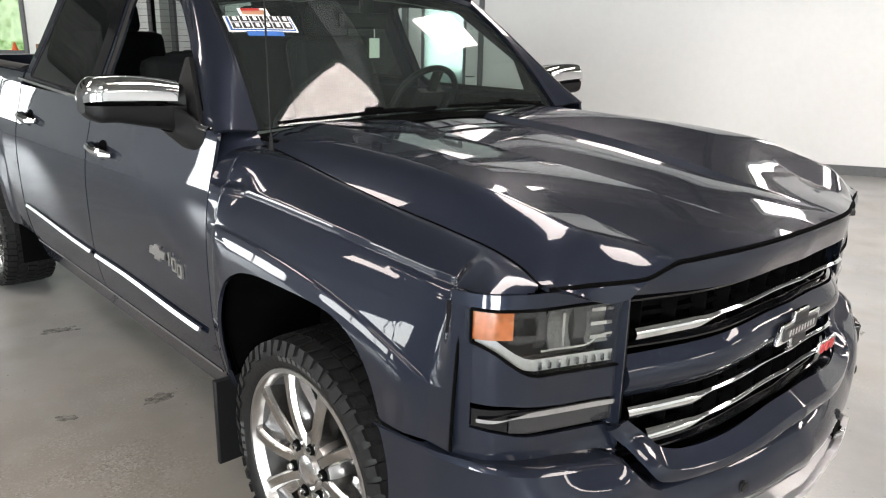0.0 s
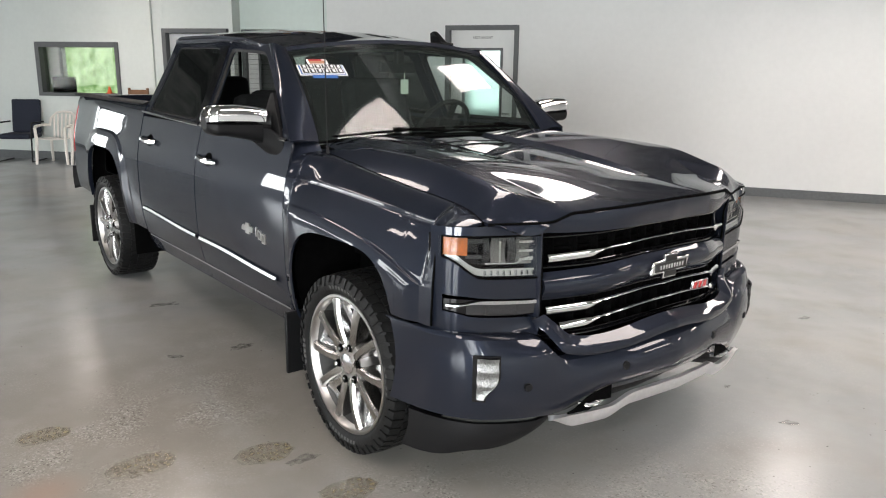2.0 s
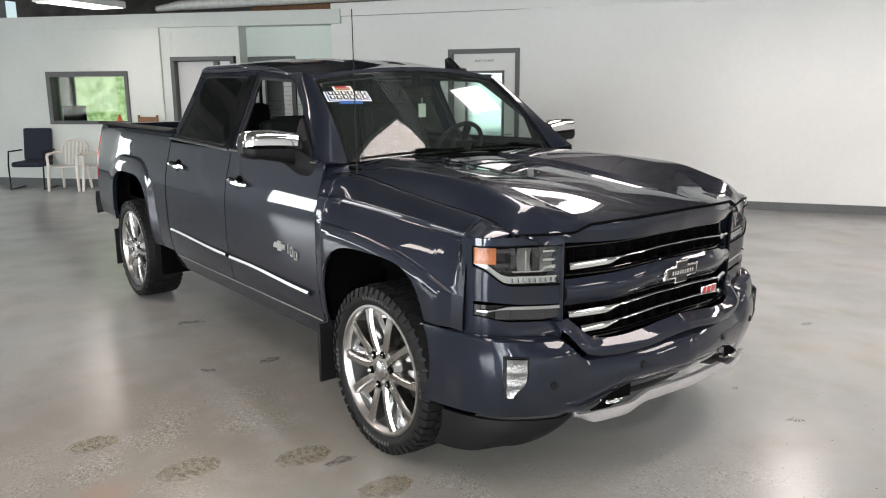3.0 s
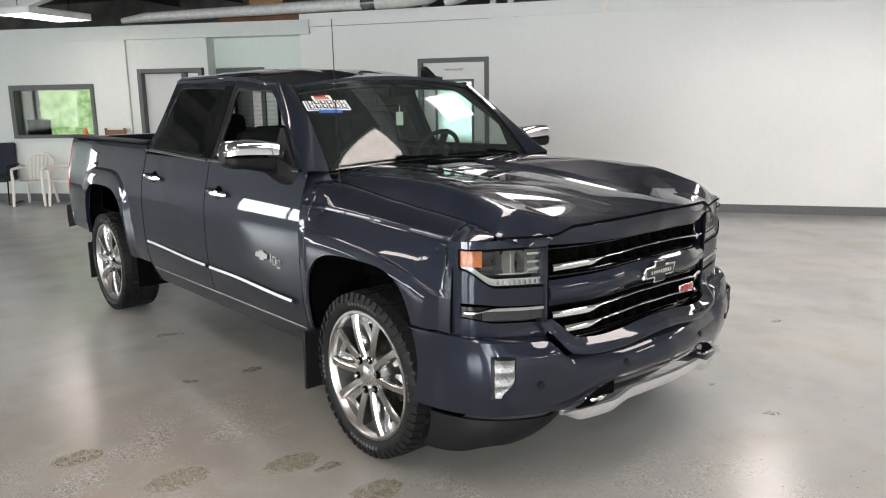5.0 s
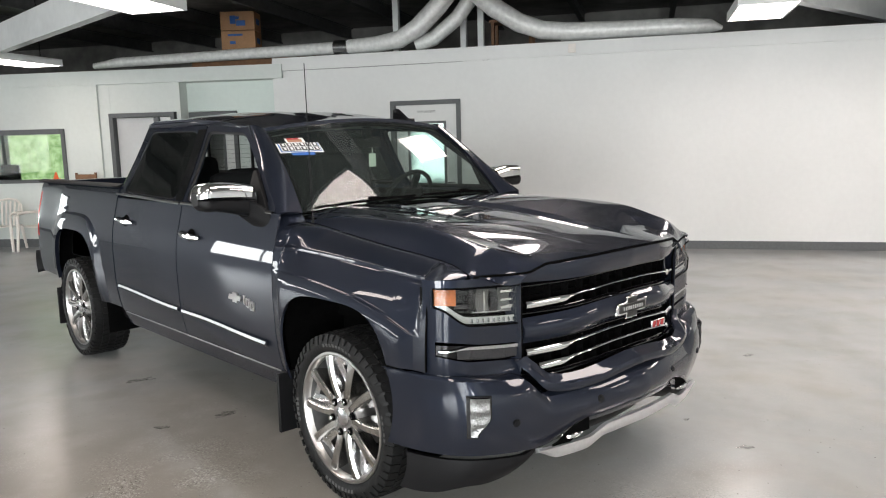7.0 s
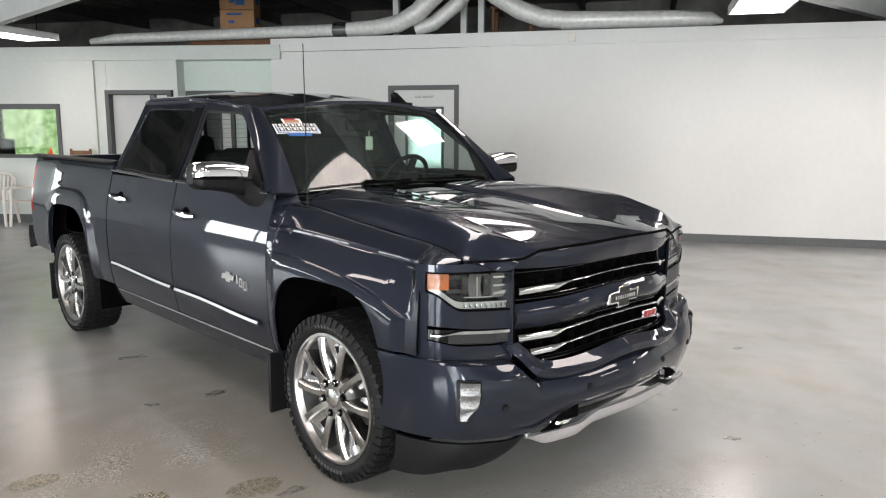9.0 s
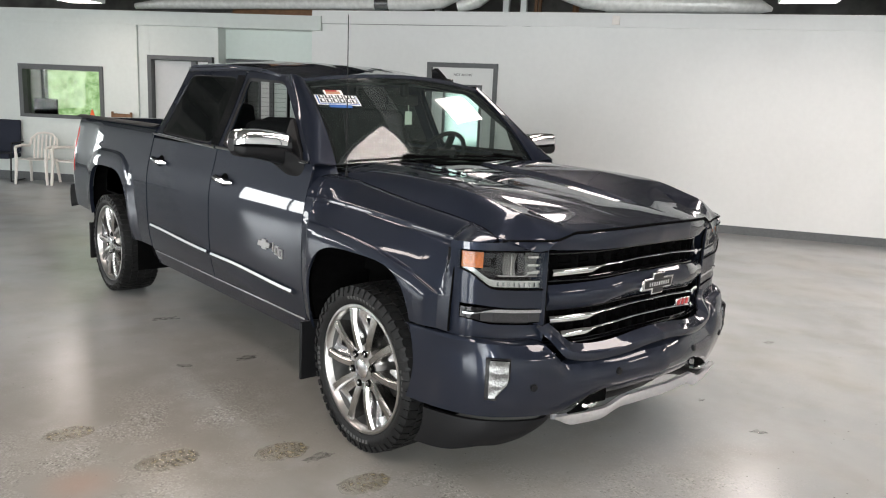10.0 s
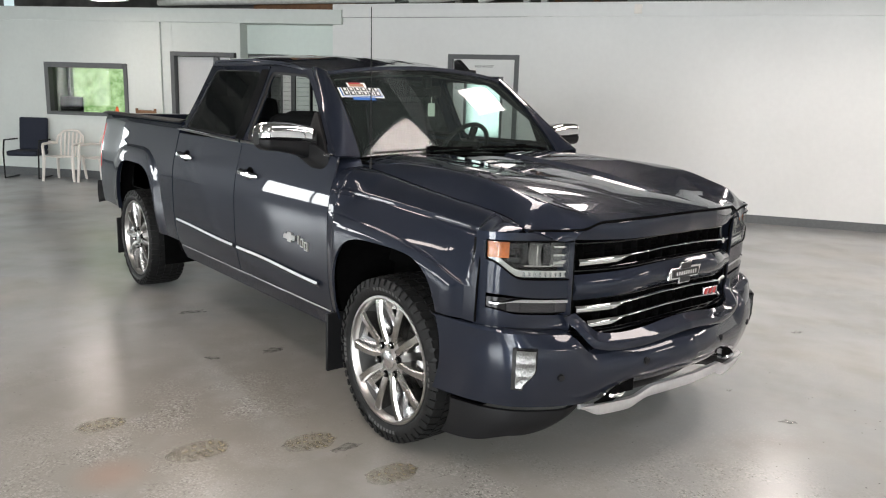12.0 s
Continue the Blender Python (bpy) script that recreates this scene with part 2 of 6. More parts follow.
def box(bm, centre, size, m=None):
    t = Matrix.Translation(centre) @ Matrix.Diagonal((*size, 1))
    return bmesh.ops.create_cube(bm, size=1, matrix=(m @ t) if m is not None else t)


def boxes(*items):
    bm = bmesh.new()
    for centre, size in items:
        box(bm, centre, size)
    return bm


def prism(bm, pts, d):
    """A slab: the outline pts, pushed along the vector d."""
    lo = [bm.verts.new(p) for p in pts]
    hi = [bm.verts.new(Vector(p) + Vector(d)) for p in pts]
    bm.faces.new(lo), bm.faces.new(hi[::-1])
    for i in range(len(pts)):
        j = (i + 1) % len(pts)
        bm.faces.new((lo[i], hi[i], hi[j], lo[j]))
    bmesh.ops.recalc_face_normals(bm, faces=bm.faces)
    return bm


def tube(bm, pts, radius, n=8, cap=True):
    """A round bar along pts; radius may be a list."""
    pts = [Vector(p) for p in pts]
    rad = radius if isinstance(radius, (list, tuple)) else [radius] * len(pts)
    rings, side = [], None
    for i, p in enumerate(pts):
        d = (pts[min(i + 1, len(pts) - 1)] - pts[max(i - 1, 0)]).normalized()
        if side is None:
            side = d.orthogonal().normalized()
        side = (side - d * side.dot(d)).normalized()
        up = d.cross(side)
        rings.append([bm.verts.new(p + rad[i] * (math.cos(a) * side + math.sin(a) * up)) for a in np.linspace(0, 2 * math.pi, n, endpoint=False)])
    for a, b in zip(rings, rings[1:]):
        for i in range(n):
            j = (i + 1) % n
            bm.faces.new((a[i], a[j], b[j], b[i]))
    if cap:
        bm.faces.new(rings[0][::-1]), bm.faces.new(rings[-1])
    return bm


def spin_profile(bm, profile, n, centre=(0, 0, 0), closed=False):
    """Turns (radius, y) points round the y axis."""
    rings = []
    for a in np.linspace(0, 2 * math.pi, n, endpoint=False):
        rings.append([bm.verts.new((centre[0] + r * math.cos(a), centre[1] + y, centre[2] + r * math.sin(a))) for r, y in profile])
    k = len(profile)
    for i in range(n):
        a, b = rings[i], rings[(i + 1) % n]
        for j in range(k if closed else k - 1):
            bm.faces.new((a[j], a[(j + 1) % k], b[(j + 1) % k], b[j]))
    return bm


def curve(xs, ys):
    """A smooth line through points (cosine-free cubic Hermite), as a function."""
    xs, ys = np.array(xs, float), np.array(ys, float)
    slope = np.gradient(ys, xs)

    def at(x):
        x = min(max(x, xs[0]), xs[-1])
        i = min(int(np.searchsorted(xs, x, side="right")) - 1, len(xs) - 2)
        h = xs[i + 1] - xs[i]
        t = (x - xs[i]) / h
        return float((2 * t**3 - 3 * t**2 + 1) * ys[i] + (t**3 - 2 * t**2 + t) * h * slope[i] + (3 * t**2 - 2 * t**3) * ys[i + 1] + (t**3 - t**2) * h * slope[i + 1])

    return at


def step(a, b, x):
    t = min(max((x - a) / (b - a), 0), 1)
    return t * t * (3 - 2 * t)


def lin(a, b, n):
    return np.linspace(a, b, n)


def bowl(a, b, n):
    """Steps that crowd towards b."""
    return [a + (b - a) * (1 - (1 - t) ** 1.7) for t in np.linspace(0, 1, n)]

# ---------------------------------------------------------------- building


def room_box(name, centre, size, mat, label, category, kind="structure"):
    return thing(name, boxes((centre, size)), mat, label, category, ROOM, kind=kind)


U0, U1, N0, N1 = -17.0, 9.0, -12.0, 7.73
room_box("floor", ((U0 + U1) / 2, (N0 + N1) / 2 + 2, -0.1), (U1 - U0 + 6, N1 - N0 + 10, 0.2), FLOOR, "grey sealed concrete floor with scuffs and stains", "floor")
# main wall, with a glazed door in it
DU0, DU1, DH = -3.11, -1.95, 2.33
bm = boxes((((-5.16 + DU0) / 2, N1 + 0.075, 1.555), (DU0 + 5.16, 0.15, 3.11)), (((DU1 + U1) / 2, N1 + 0.075, 1.555), (U1 - DU1, 0.15, 3.11)),
           (((DU0 + DU1) / 2, N1 + 0.075, (DH + 3.11) / 2), (DU1 - DU0, 0.15, 3.11 - DH)))
thing("wall_north", bm, WALL, "long white painted showroom wall", "wall", ROOM, kind="structure")
room_box("baseboard_north", ((DU1 + U1) / 2, N1 - 0.012, 0.06), (U1 - DU1, 0.024, 0.12), TRIM, "dark grey wall base", "baseboard")
room_box("trim", ((-5.0 + U1) / 2, N1 - 0.02, 3.0), (U1 + 5.0, 0.04, 0.2), WALL, "white header board along the wall top", "trim")

# left wall, turned a little to the main one: a window, then a recess with two doors
LEFT = ROOM @ pose(-9.765, 7.0, 0, 0, 0, 8)
WA, WB, WZ0, WZ1 = -0.73, 0.90, 1.13, 2.06
bm = boxes(((-4.2, 0.08, 1.39), (6.94, 0.16, 2.78)), ((1.225, 0.08, 1.39), (0.65, 0.16, 2.78)),
           (((WA + WB) / 2, 0.08, WZ0 / 2), (WB - WA, 0.16, WZ0)), (((WA + WB) / 2, 0.08, (WZ1 + 2.78) / 2), (WB - WA, 0.16, 2.78 - WZ1)))
thing("wall_west", bm, DIMWALL, "grey-green wall with a small office window, darkened for dimmer light", "wall", LEFT, kind="structure")
bm = boxes(((1.65, 0.19, 1.39), (0.2, 0.28, 2.78)), ((2.982, 0.19, 1.39), (0.076, 0.28, 2.78)), ((2.348, 0.19, 2.535), (1.192, 0.28, 0.49)))
thing("wall_recess", bm, DIMWALL, "grey-green wall with a doorway set back, darkened for dimmer light", "wall", LEFT, kind="structure")
bm = boxes(((3.0, 0.45, 1.39), (0.07, 0.24, 2.78)), ((4.56, 0.45, 1.39), (1.30, 0.24, 2.78)), ((3.473, 0.45, 2.535), (0.874, 0.24, 0.49)))
thing("wall_passage", bm, PALEGREEN, "pale green wall with a doorway further back", "wall", LEFT, kind="structure")
thing("ceiling_header", boxes(((-1.45, 0.22, 2.895), (12.6, 0.5, 0.23))), DIMWALL, "boxed beam along the wall top, darkened for dimmer light", "beam", LEFT, kind="structure")
thing("baseboard_west", boxes(((-3.0, -0.012, 0.07), (9.1, 0.024, 0.14))), TRIM, "dark grey wall base", "baseboard", LEFT, kind="structure")

# outer shell of the place: unseen walls behind the camera with wide shop windows
def shop_wall(name, m, length, spans, z0=0.5, z1=2.95):
    """A wall along +x of m with openings (from, to), from z0 to z1 high."""
    bm, at = bmesh.new(), 0.0
    for a, b in (*spans, (length, length)):
        if a > at:
            box(bm, ((at + a) / 2, 0.1, 2.1), (a - at, 0.2, 4.2))
        if b > a:
            box(bm, ((a + b) / 2, 0.1, z0 / 2), (b - a, 0.2, z0))
            box(bm, ((a + b) / 2, 0.1, (z1 + 4.2) / 2), (b - a, 0.2, 4.2 - z1))
        at = b
    thing(name, bm, BACKWALL, "unseen grey wall with shop windows", "wall", m, kind="structure")
    for k, (a, b) in enumerate(spans):
        fr = bmesh.new()
        for x in lin(a + 0.03, b - 0.03, 4):
            box(fr, (x, 0.1, (z0 + z1) / 2), (0.06, 0.08, z1 - z0))
        for z in (z0 + 0.03, z1 - 0.03):
            box(fr, ((a + b) / 2, 0.1, z), (b - a - 0.12, 0.08, 0.06))
        thing("window_frame", fr, TRIM, "dark metal shop window frame", "window", m, group="shop windows", kind="structure")


shop_wall("wall_south", ROOM @ pose(U1, N0, 0, 0, 0, 180), U1 - U0, [(3.5, 8.5), (10.5, 15.5)])
shop_wall("wall_end", ROOM @ pose(U0, N0, 0, 0, 0, 90), 24.0, [(3.0, 8.0), (9.4, 13.3), (16.9, 19.0)], 0.85, 2.45)
room_box("wall_east", (U1 + 0.1, (N0 + N1) / 2 + 2, 2.1), (0.2, N1 - N0 + 4, 4.2), BACKWALL, "unseen grey end wall", "wall")
room_box("ceiling", ((U0 + U1) / 2, 0.5, 4.3), (U1 - U0 + 2, 27, 0.2), DECK, "dark metal roof deck", "ceiling")
room_box("attic_floor", (-4.0, 10.2, 3.0), (26, 4.3, 0.08), DECK, "dark storage loft floor behind the wall top", "loft floor")
room_box("attic_wall", (-4.0, 12.4, 2.1), (26, 0.15, 4.2), DECK, "dark loft back wall", "wall")

# ceiling: white tapered roof beams and hanging lamps


def beam(p0, p1, wide, deep):
    p0, p1 = Vector(p0), Vector(p1)
    d = (p1 - p0).normalized()
    s = Vector((-d.y, d.x, 0)).normalized() * wide / 2
    bm = bmesh.new()
    prism(bm, [p0 - s, p0 + s, p0 + s + Vector((0, 0, deep)), p0 - s + Vector((0, 0, deep))], p1 - p0)
    return thing("roof_beam", bm, BEAMW, "white painted steel roof beam", "beam", ROOM, group="roof beams", kind="structure")


beam((-11.0, 7.42, 3.30), (1.6, -0.2, 3.30), 0.14, 0.42)
beam((2.70, 6.72, 3.30), (6.4, 12.2, 3.30), 0.14, 0.42)


for u in (-10.6, -8.9, -7.2, -5.5, -3.8, -2.1, -0.4, 1.3, 3.0, 4.7, 6.4):
    bm = boxes(((0, 0, 0.0), (0.10, 10.0, 0.02)), ((0, 0, 0.11), (0.012, 10.0, 0.20)), ((0, 0, 0.215), (0.10, 10.0, 0.02)))
    thing("roof_joist", bm, RAFTER, "grey steel roof joist under the deck", "joist", ROOM @ pose(u, 7.2, 3.96), group="roof joists", kind="structure")


def ceiling_lamp(u, n, z=3.0, turn=0.0):
    lamp = base("ceiling_lamp", "white hanging fluorescent ceiling lamp, lit", "lamp", ROOM @ pose(u, n, z, 0, 0, turn), "ceiling lamps")
    bm = boxes(((0, 0, 0.09), (0.62, 1.22, 0.02)), ((-0.3, 0, 0.045), (0.02, 1.22, 0.09)), ((0.3, 0, 0.045), (0.02, 1.22, 0.09)),
               ((0, -0.6, 0.045), (0.58, 0.02, 0.09)), ((0, 0.6, 0.045), (0.58, 0.02, 0.09)))
    part("housing", bm, BEAMW, lamp)
    part("diffuser", boxes(((0, 0, 0.02), (0.57, 1.17, 0.012))), TUBE, lamp, "glowing white diffuser")
    for y in (-0.5, 0.5):
        part("cable", tube(bmesh.new(), [(0, y, 0.1), (0, y, 1.2)], 0.006, 5), SHADE, lamp)
    return lamp


first_lamp = ceiling_lamp(2.1, 5.2)
# most of these hang out of view, at made-up places, to light the room
for u, n in ((-3.7, 2.0), (-8.3, 5.6), (0.0, -0.17), (-0.05, 2.40), (2.1, 2.40), (2.1, -0.17), (4.3, 5.2), (4.3, 2.4), (-3.7, -0.5), (4.3, -0.17), (0.0, -2.8), (-3.7, -3.0), (3.0, -2.8), (6.6, 5.2), (6.6, 2.4), (6.6, -0.17), (-7.0, -2.5), (6.6, -3.0), (-1.5, -6.5), (3.0, -6.5), (-6.0, -5.0)):
    copy_thing(first_lamp, ROOM @ pose(u, n, 3.0))

# ---------------------------------------------------------------- pickup truck
truck = base("pickup_truck", "dark navy metallic crew-cab pickup truck with chrome trim", "pickup truck")
ARCH = 3.7                    # squareness of the wheel openings
TW, WB_R = 0.41, -3.645       # tyre radius, rear axle
side_z = curve([0.40, 0.50, 0.62, 0.72, 0.86, 0.95, 1.04, 1.105, 1.172, 1.243, 1.335, 1.40], [0.925, 0.955, 0.982, 0.994, 0.999, 1.000, 0.9965, 0.989, 0.976, 0.957, 0.935, 0.918])


crest = curve([-0.62, -0.28, 0.0, 0.20, 0.46, 0.68], [1.190, 1.187, 1.178, 1.168, 1.154, 1.138])             # fender shoulder
flare_z = curve([-0.60, -0.35, 0.0, 0.25, 0.45, 0.60], [1.062, 1.058, 1.036, 1.002, 0.955, 0.90])         # upper edge of the front flare


def arch_r(x, z, cx, a, h):
    """1 on the edge of a wheel opening, less inside."""
    return (abs((x - cx) / a) ** ARCH + abs(max(z - 0.40, 0) / h) ** ARCH) ** (1 / ARCH)


def side_y(x, z):
    """Half the body's width."""
    y = side_z(z)
    y -= 0.030 * step(0.42, 0.80, x) * step(0.7, 1.1, z) + 0.02 * step(0.5, 0.8, x)
    y -= 0.03 * step(-3.9, -4.75, x)
    if x > -0.62:
        d = crest(x) - z
        reach = max(crest(x) - flare_z(x), 0.08)
        y += float(np.interp(d, [-0.02, 0, 0.007, 0.014, 0.020, 0.025, reach], [-0.040, -0.040, -0.0400, -0.0404, -0.0412, -0.0392, 0.0])) * min(max(reach / 0.14, 1), 1.45) * step(-0.4925, -0.33, x) * float(np.interp(x, [0.10, 0.600, 0.612, 0.646, 0.655], [1, 0.84, 0.78, 0.05, 0]))
        q = min(flare_z(x) - z, 0.590 - x)
        y += (0.002 + float(np.interp(q, [-0.003, 0, 0.020, 0.045, 0.070, 0.12], [-0.002, 0.001, 0.0072, 0.0135, 0.0165, 0.0185]))) * step(0.3, 0.6, z) * step(-0.4925, -0.40, x)
    else:
        r = arch_r(x, z, WB_R + 0.02, 0.50, 0.66)
        y += (0.010 * (1 - step(1.185, 1.200, r)) + 0.008 * min(max((1.19 - r) / 0.07, 0), 1) + 0.005 * min(max((1.12 - r) / 0.12, 0), 1)) * step(0.3, 0.6, z)
    return y


def arch_z(x, cx, a, h, low):
    t = abs((x - cx) / a)
    return low if t >= 1 else max(low, 0.40 + h * (1 - t**ARCH) ** (1 / ARCH))


def mirrored(make):
    for s in (-1, 1):
        make(s)


edge_z = curve([-0.62, -0.40, -0.20, 0.0, 0.15, 0.30, 0.50, 0.66, 0.75, 0.826, 0.95, 1.03], [1.296, 1.290, 1.274, 1.254, 1.240, 1.226, 1.209, 1.192, 1.177, 1.158, 1.155, 1.153])   # along hood and fender joint
face_x = curve([0, 0.30, 0.50, 0.67, 0.80, 0.90, 0.95, 0.973], [1.035, 1.020, 0.985, 0.930, 0.860, 0.780, 0.715, 0.655])
hood_w = curve([-0.62, -0.40, 0.0, 0.30, 0.50, 0.70, 0.826, 0.90, 1.03], [0.765, 0.780, 0.806, 0.815, 0.816, 0.828, 0.852, 0.855, 0.855])     # half width of the hood
lamp_top = lambda y: 1.152 - 0.012 * step(0.70, 0.97, y)


def face_y(x):
    """Half width of the front face at x."""
    lo, hi = 0.0, 0.973
    for _ in range(30):
        mid = (lo + hi) / 2
        lo, hi = (mid, hi) if face_x(mid) > x else (lo, mid)
    return lo


roll_over = lambda x: 1.4 + 2.8 * step(-0.20, -0.49, x)     # how steeply the fender turns up over its shoulder
GAP = 0.009                   # joint between hood and fender


def fender(s):
    def at(x, v):
        low = arch_z(x, 0.02, 0.455, 0.575, 0.47 if x < 0.02 else 0.752)
        c = crest(x)
        if v <= 1:
            fl = max(flare_z(x), low + 0.04)
            z = float(np.interp(v, [0, 0.35, 0.55, 0.80, 1.0], [low, fl - 0.034, fl + 0.004, max(c - 0.028, fl + 0.005), c]))
            y = side_y(x, z)
        else:
            w = v - 1
            z = c + (edge_z(x) - c) * (1 - (1 - w) ** roll_over(x))
            y = side_y(x, c) + (hood_w(x) + GAP - side_y(x, c)) * w
        return (x, s * y, z)
    xs = sorted({*lin(-0.492, -0.434, 5), *[0.02 + 0.4549 * math.cos(a) for a in lin(math.pi, 0, 60)], *lin(0.476, 0.60, 12), *lin(0.604, 0.672, 18)})
    bm = grid(at, xs, [*lin(0, 0.33, 26), *lin(0.35, 0.55, 15), *lin(0.57, 0.80, 16), *lin(0.81, 1.0, 15), *lin(1.04, 2, 14)], flip=s > 0)
    inside = [v for v in bm.verts if not v.is_boundary]
    for k in range(50):
        ends = [v for v in inside if v.co.x < -0.34 or (k < 3 and v.co.x > 0.40)]
        bmesh.ops.smooth_vert(bm, verts=ends, factor=0.5, use_axis_x=False, use_axis_y=True, use_axis_z=False)
    part("fender", bm, PAINT, truck, solid=0.012, sharp=50)

    def nose(x, w):
        k = step(0.672, 0.74, x)
        yc = face_y(x) + (side_y(0.672, crest(0.672)) - face_y(0.672)) * (1 - k)
        y1 = hood_w(x) + GAP
        yc = max(yc, y1 + 0.004)
        zc = crest(0.672) + (lamp_top(yc) + 0.004 - crest(0.672)) * k
        return (x, s * (yc + (y1 - yc) * w), zc + (edge_z(x) - zc) * (1 - (1 - w) ** 1.4))
    part("fender_nose", grid(nose, lin(0.6721, 0.808, 22), lin(0, 1, 14), flip=s > 0), PAINT, truck, solid=0.012, sharp=28)

    def cowl(x, w):
        k = step(-0.491, -0.555, x)
        c = crest(x) + (1.322 - crest(x)) * k
        y = side_y(x, c) - 0.016 * k
        return (x, s * (y + (hood_w(x) - y) * w), c + (edge_z(x) + (1.340 - edge_z(x)) * k - c) * (1 - (1 - w) ** roll_over(x)))
    part("cowl_corner", grid(cowl, lin(-0.64, -0.493, 10), lin(0, 1, 10), flip=s > 0), PAINT, truck, solid=0.01)


mirrored(fender)
# near-black strip under the hood joint paints the gap's shade
for s in (-1, 1):
    part("hood_channel", grid(lambda x, w: (x, s * (hood_w(x) - 0.02 + 0.05 * w), edge_z(x) - 0.022), lin(-0.5, 0.80, 30), (0, 1), flip=s > 0), SHADE, truck)


def door(s, x0, x1):
    def at(t, z):
        x = x0 + (x1 - x0) * t
        return (x, s * side_y(x, z), z)
    return part("front_door" if x1 > -1 else "rear_door", grid(at, lin(0, 1, 24), lin(0.515, 1.345, 28), flip=s > 0), PAINT, truck, solid=0.012, sharp=28)


DOORS = {}
for s in (-1, 1):
    DOORS[s] = (door(s, -1.655, -0.498), door(s, -2.745, -1.665))


def bedside(s):
    def at(x, v):
        low = arch_z(x, WB_R + 0.02, 0.50, 0.66, 0.53 if x > WB_R else 0.60)
        top = 1.37
        if v <= 1:
            z = low + (top - low) * v
            return (x, s * side_y(x, z), z)
        w = v - 1
        return (x, s * (side_y(x, top) - 0.045 * w), top + 0.06 * math.sin(w * math.pi / 2))
    c = WB_R + 0.02
    xs = sorted({*lin(-4.72, c - 0.502, 10), *[c + 0.4999 * math.cos(a) for a in lin(math.pi, 0, 34)], *lin(c + 0.502, -2.762, 10)})
    part("bed_side", grid(at, xs, [*lin(0, 1, 26), *lin(1.1, 2, 7)], flip=s > 0), PAINT, truck, solid=0.03, sharp=28)


mirrored(bedside)

# rocker below the doors, with its bright strip
for s in (-1, 1):
    rk = part("rocker", grid(lambda x, z: (x, s * (side_y(x, 0.52) - 0.006 - 0.35 * (0.515 - z)), z), lin(-2.75, -0.50, 20), lin(0.40, 0.508, 5), flip=s > 0), PAINT, truck, solid=0.02)
    part("strip", grid(lambda x, z: (x, s * (side_y(x, 0.505) + 0.004), z), lin(-2.70, -0.52, 20), (0.502, 0.512), flip=s > 0), SATIN, rk, "bright sill strip", solid=0.006)
    for x0, x1, d in ((-1.640, -0.585, 0), (-2.700, -1.680, 1)):
        bm = bmesh.new()
        grid(lambda x, v: (x, s * (side_y(x, 0.67) + 0.004 + 0.012 * math.sin(v * math.pi)), (0.672 if x > -1.66 else 0.675) + 0.036 * (v - 0.5) - 0.025 * step(-1.4, -0.58, x) + 0.03 * step(-1.7, -2.75, x)), lin(x0, x1, 16), lin(0, 1, 6), bm, flip=s > 0)
        part("side_moulding", bm, PAINT, DOORS[s][d], "body-coloured moulding with a chrome strip")
        part("chrome_strip", grid(lambda x, v: (x, s * (side_y(x, 0.67) + 0.0185 - 0.006 * v), (0.679 if x > -1.66 else 0.682) + 0.014 * (v - 0.5) - 0.025 * step(-1.4, -0.58, x) + 0.03 * step(-1.7, -2.75, x)), lin(x0 + 0.01, x1 - 0.01, 16), lin(0, 1, 3), flip=s > 0), SKID, DOORS[s][d], "thin chrome strip")

# near-black sheet inside the body: paints the shade in the joints
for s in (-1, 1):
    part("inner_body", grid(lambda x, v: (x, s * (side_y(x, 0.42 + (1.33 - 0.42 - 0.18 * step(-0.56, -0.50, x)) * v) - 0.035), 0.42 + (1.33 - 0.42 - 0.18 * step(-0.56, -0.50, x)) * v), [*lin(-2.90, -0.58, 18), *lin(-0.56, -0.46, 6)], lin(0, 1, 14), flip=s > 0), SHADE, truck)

# hood
SHARES = [0, 0.24, 0.29, 0.70, 0.85, 1.0]         # where its creases run, as shares of the way to its edge
HX = [-0.62, -0.40, -0.20, 0.0, 0.20, 0.40, 0.60, 0.80, 0.966, 1.03]
mid_z = curve(HX, [1.348, 1.336, 1.321, 1.307, 1.290, 1.272, 1.253, 1.236, 1.2135, 1.204])
pan_y = curve(HX, [0.185, 0.195, 0.215, 0.228, 0.226, 0.202, 0.185, 0.180, 0.178, 0.175])                   # sunken middle panel
pan_z = curve(HX, [1.342, 1.330, 1.316, 1.302, 1.286, 1.268, 1.250, 1.2335, 1.2125, 1.203])
dome_y = curve(HX, [0.215, 0.225, 0.247, 0.262, 0.260, 0.237, 0.215, 0.200, 0.190, 0.185])                  # top of the step beside it
dome_z = curve(HX, [1.352, 1.346, 1.336, 1.323, 1.307, 1.288, 1.264, 1.236, 1.2120, 1.202])
ridge_y = curve(HX, [0.580, 0.580, 0.585, 0.587, 0.592, 0.600, 0.612, 0.580, 0.565, 0.560])                 # crease towards the grille corner
ridge_z = curve(HX, [1.352, 1.357, 1.357, 1.350, 1.340, 1.322, 1.288, 1.234, 1.197, 1.180])
brow_y = curve(HX, [0.670, 0.675, 0.685, 0.697, 0.710, 0.722, 0.732, 0.725, 0.690, 0.670])                  # shoulder outside the crease
brow_z = curve(HX, [1.333, 1.340, 1.343, 1.341, 1.335, 1.321, 1.297, 1.262, 1.216, 1.196])
seam_z = curve([0, 0.30, 0.50, 0.565, 0.600, 0.640, 0.70, 0.80, 0.872], [1.204, 1.199, 1.193, 1.190, 1.178, 1.166, 1.163, 1.161, 1.158])      # along its front edge
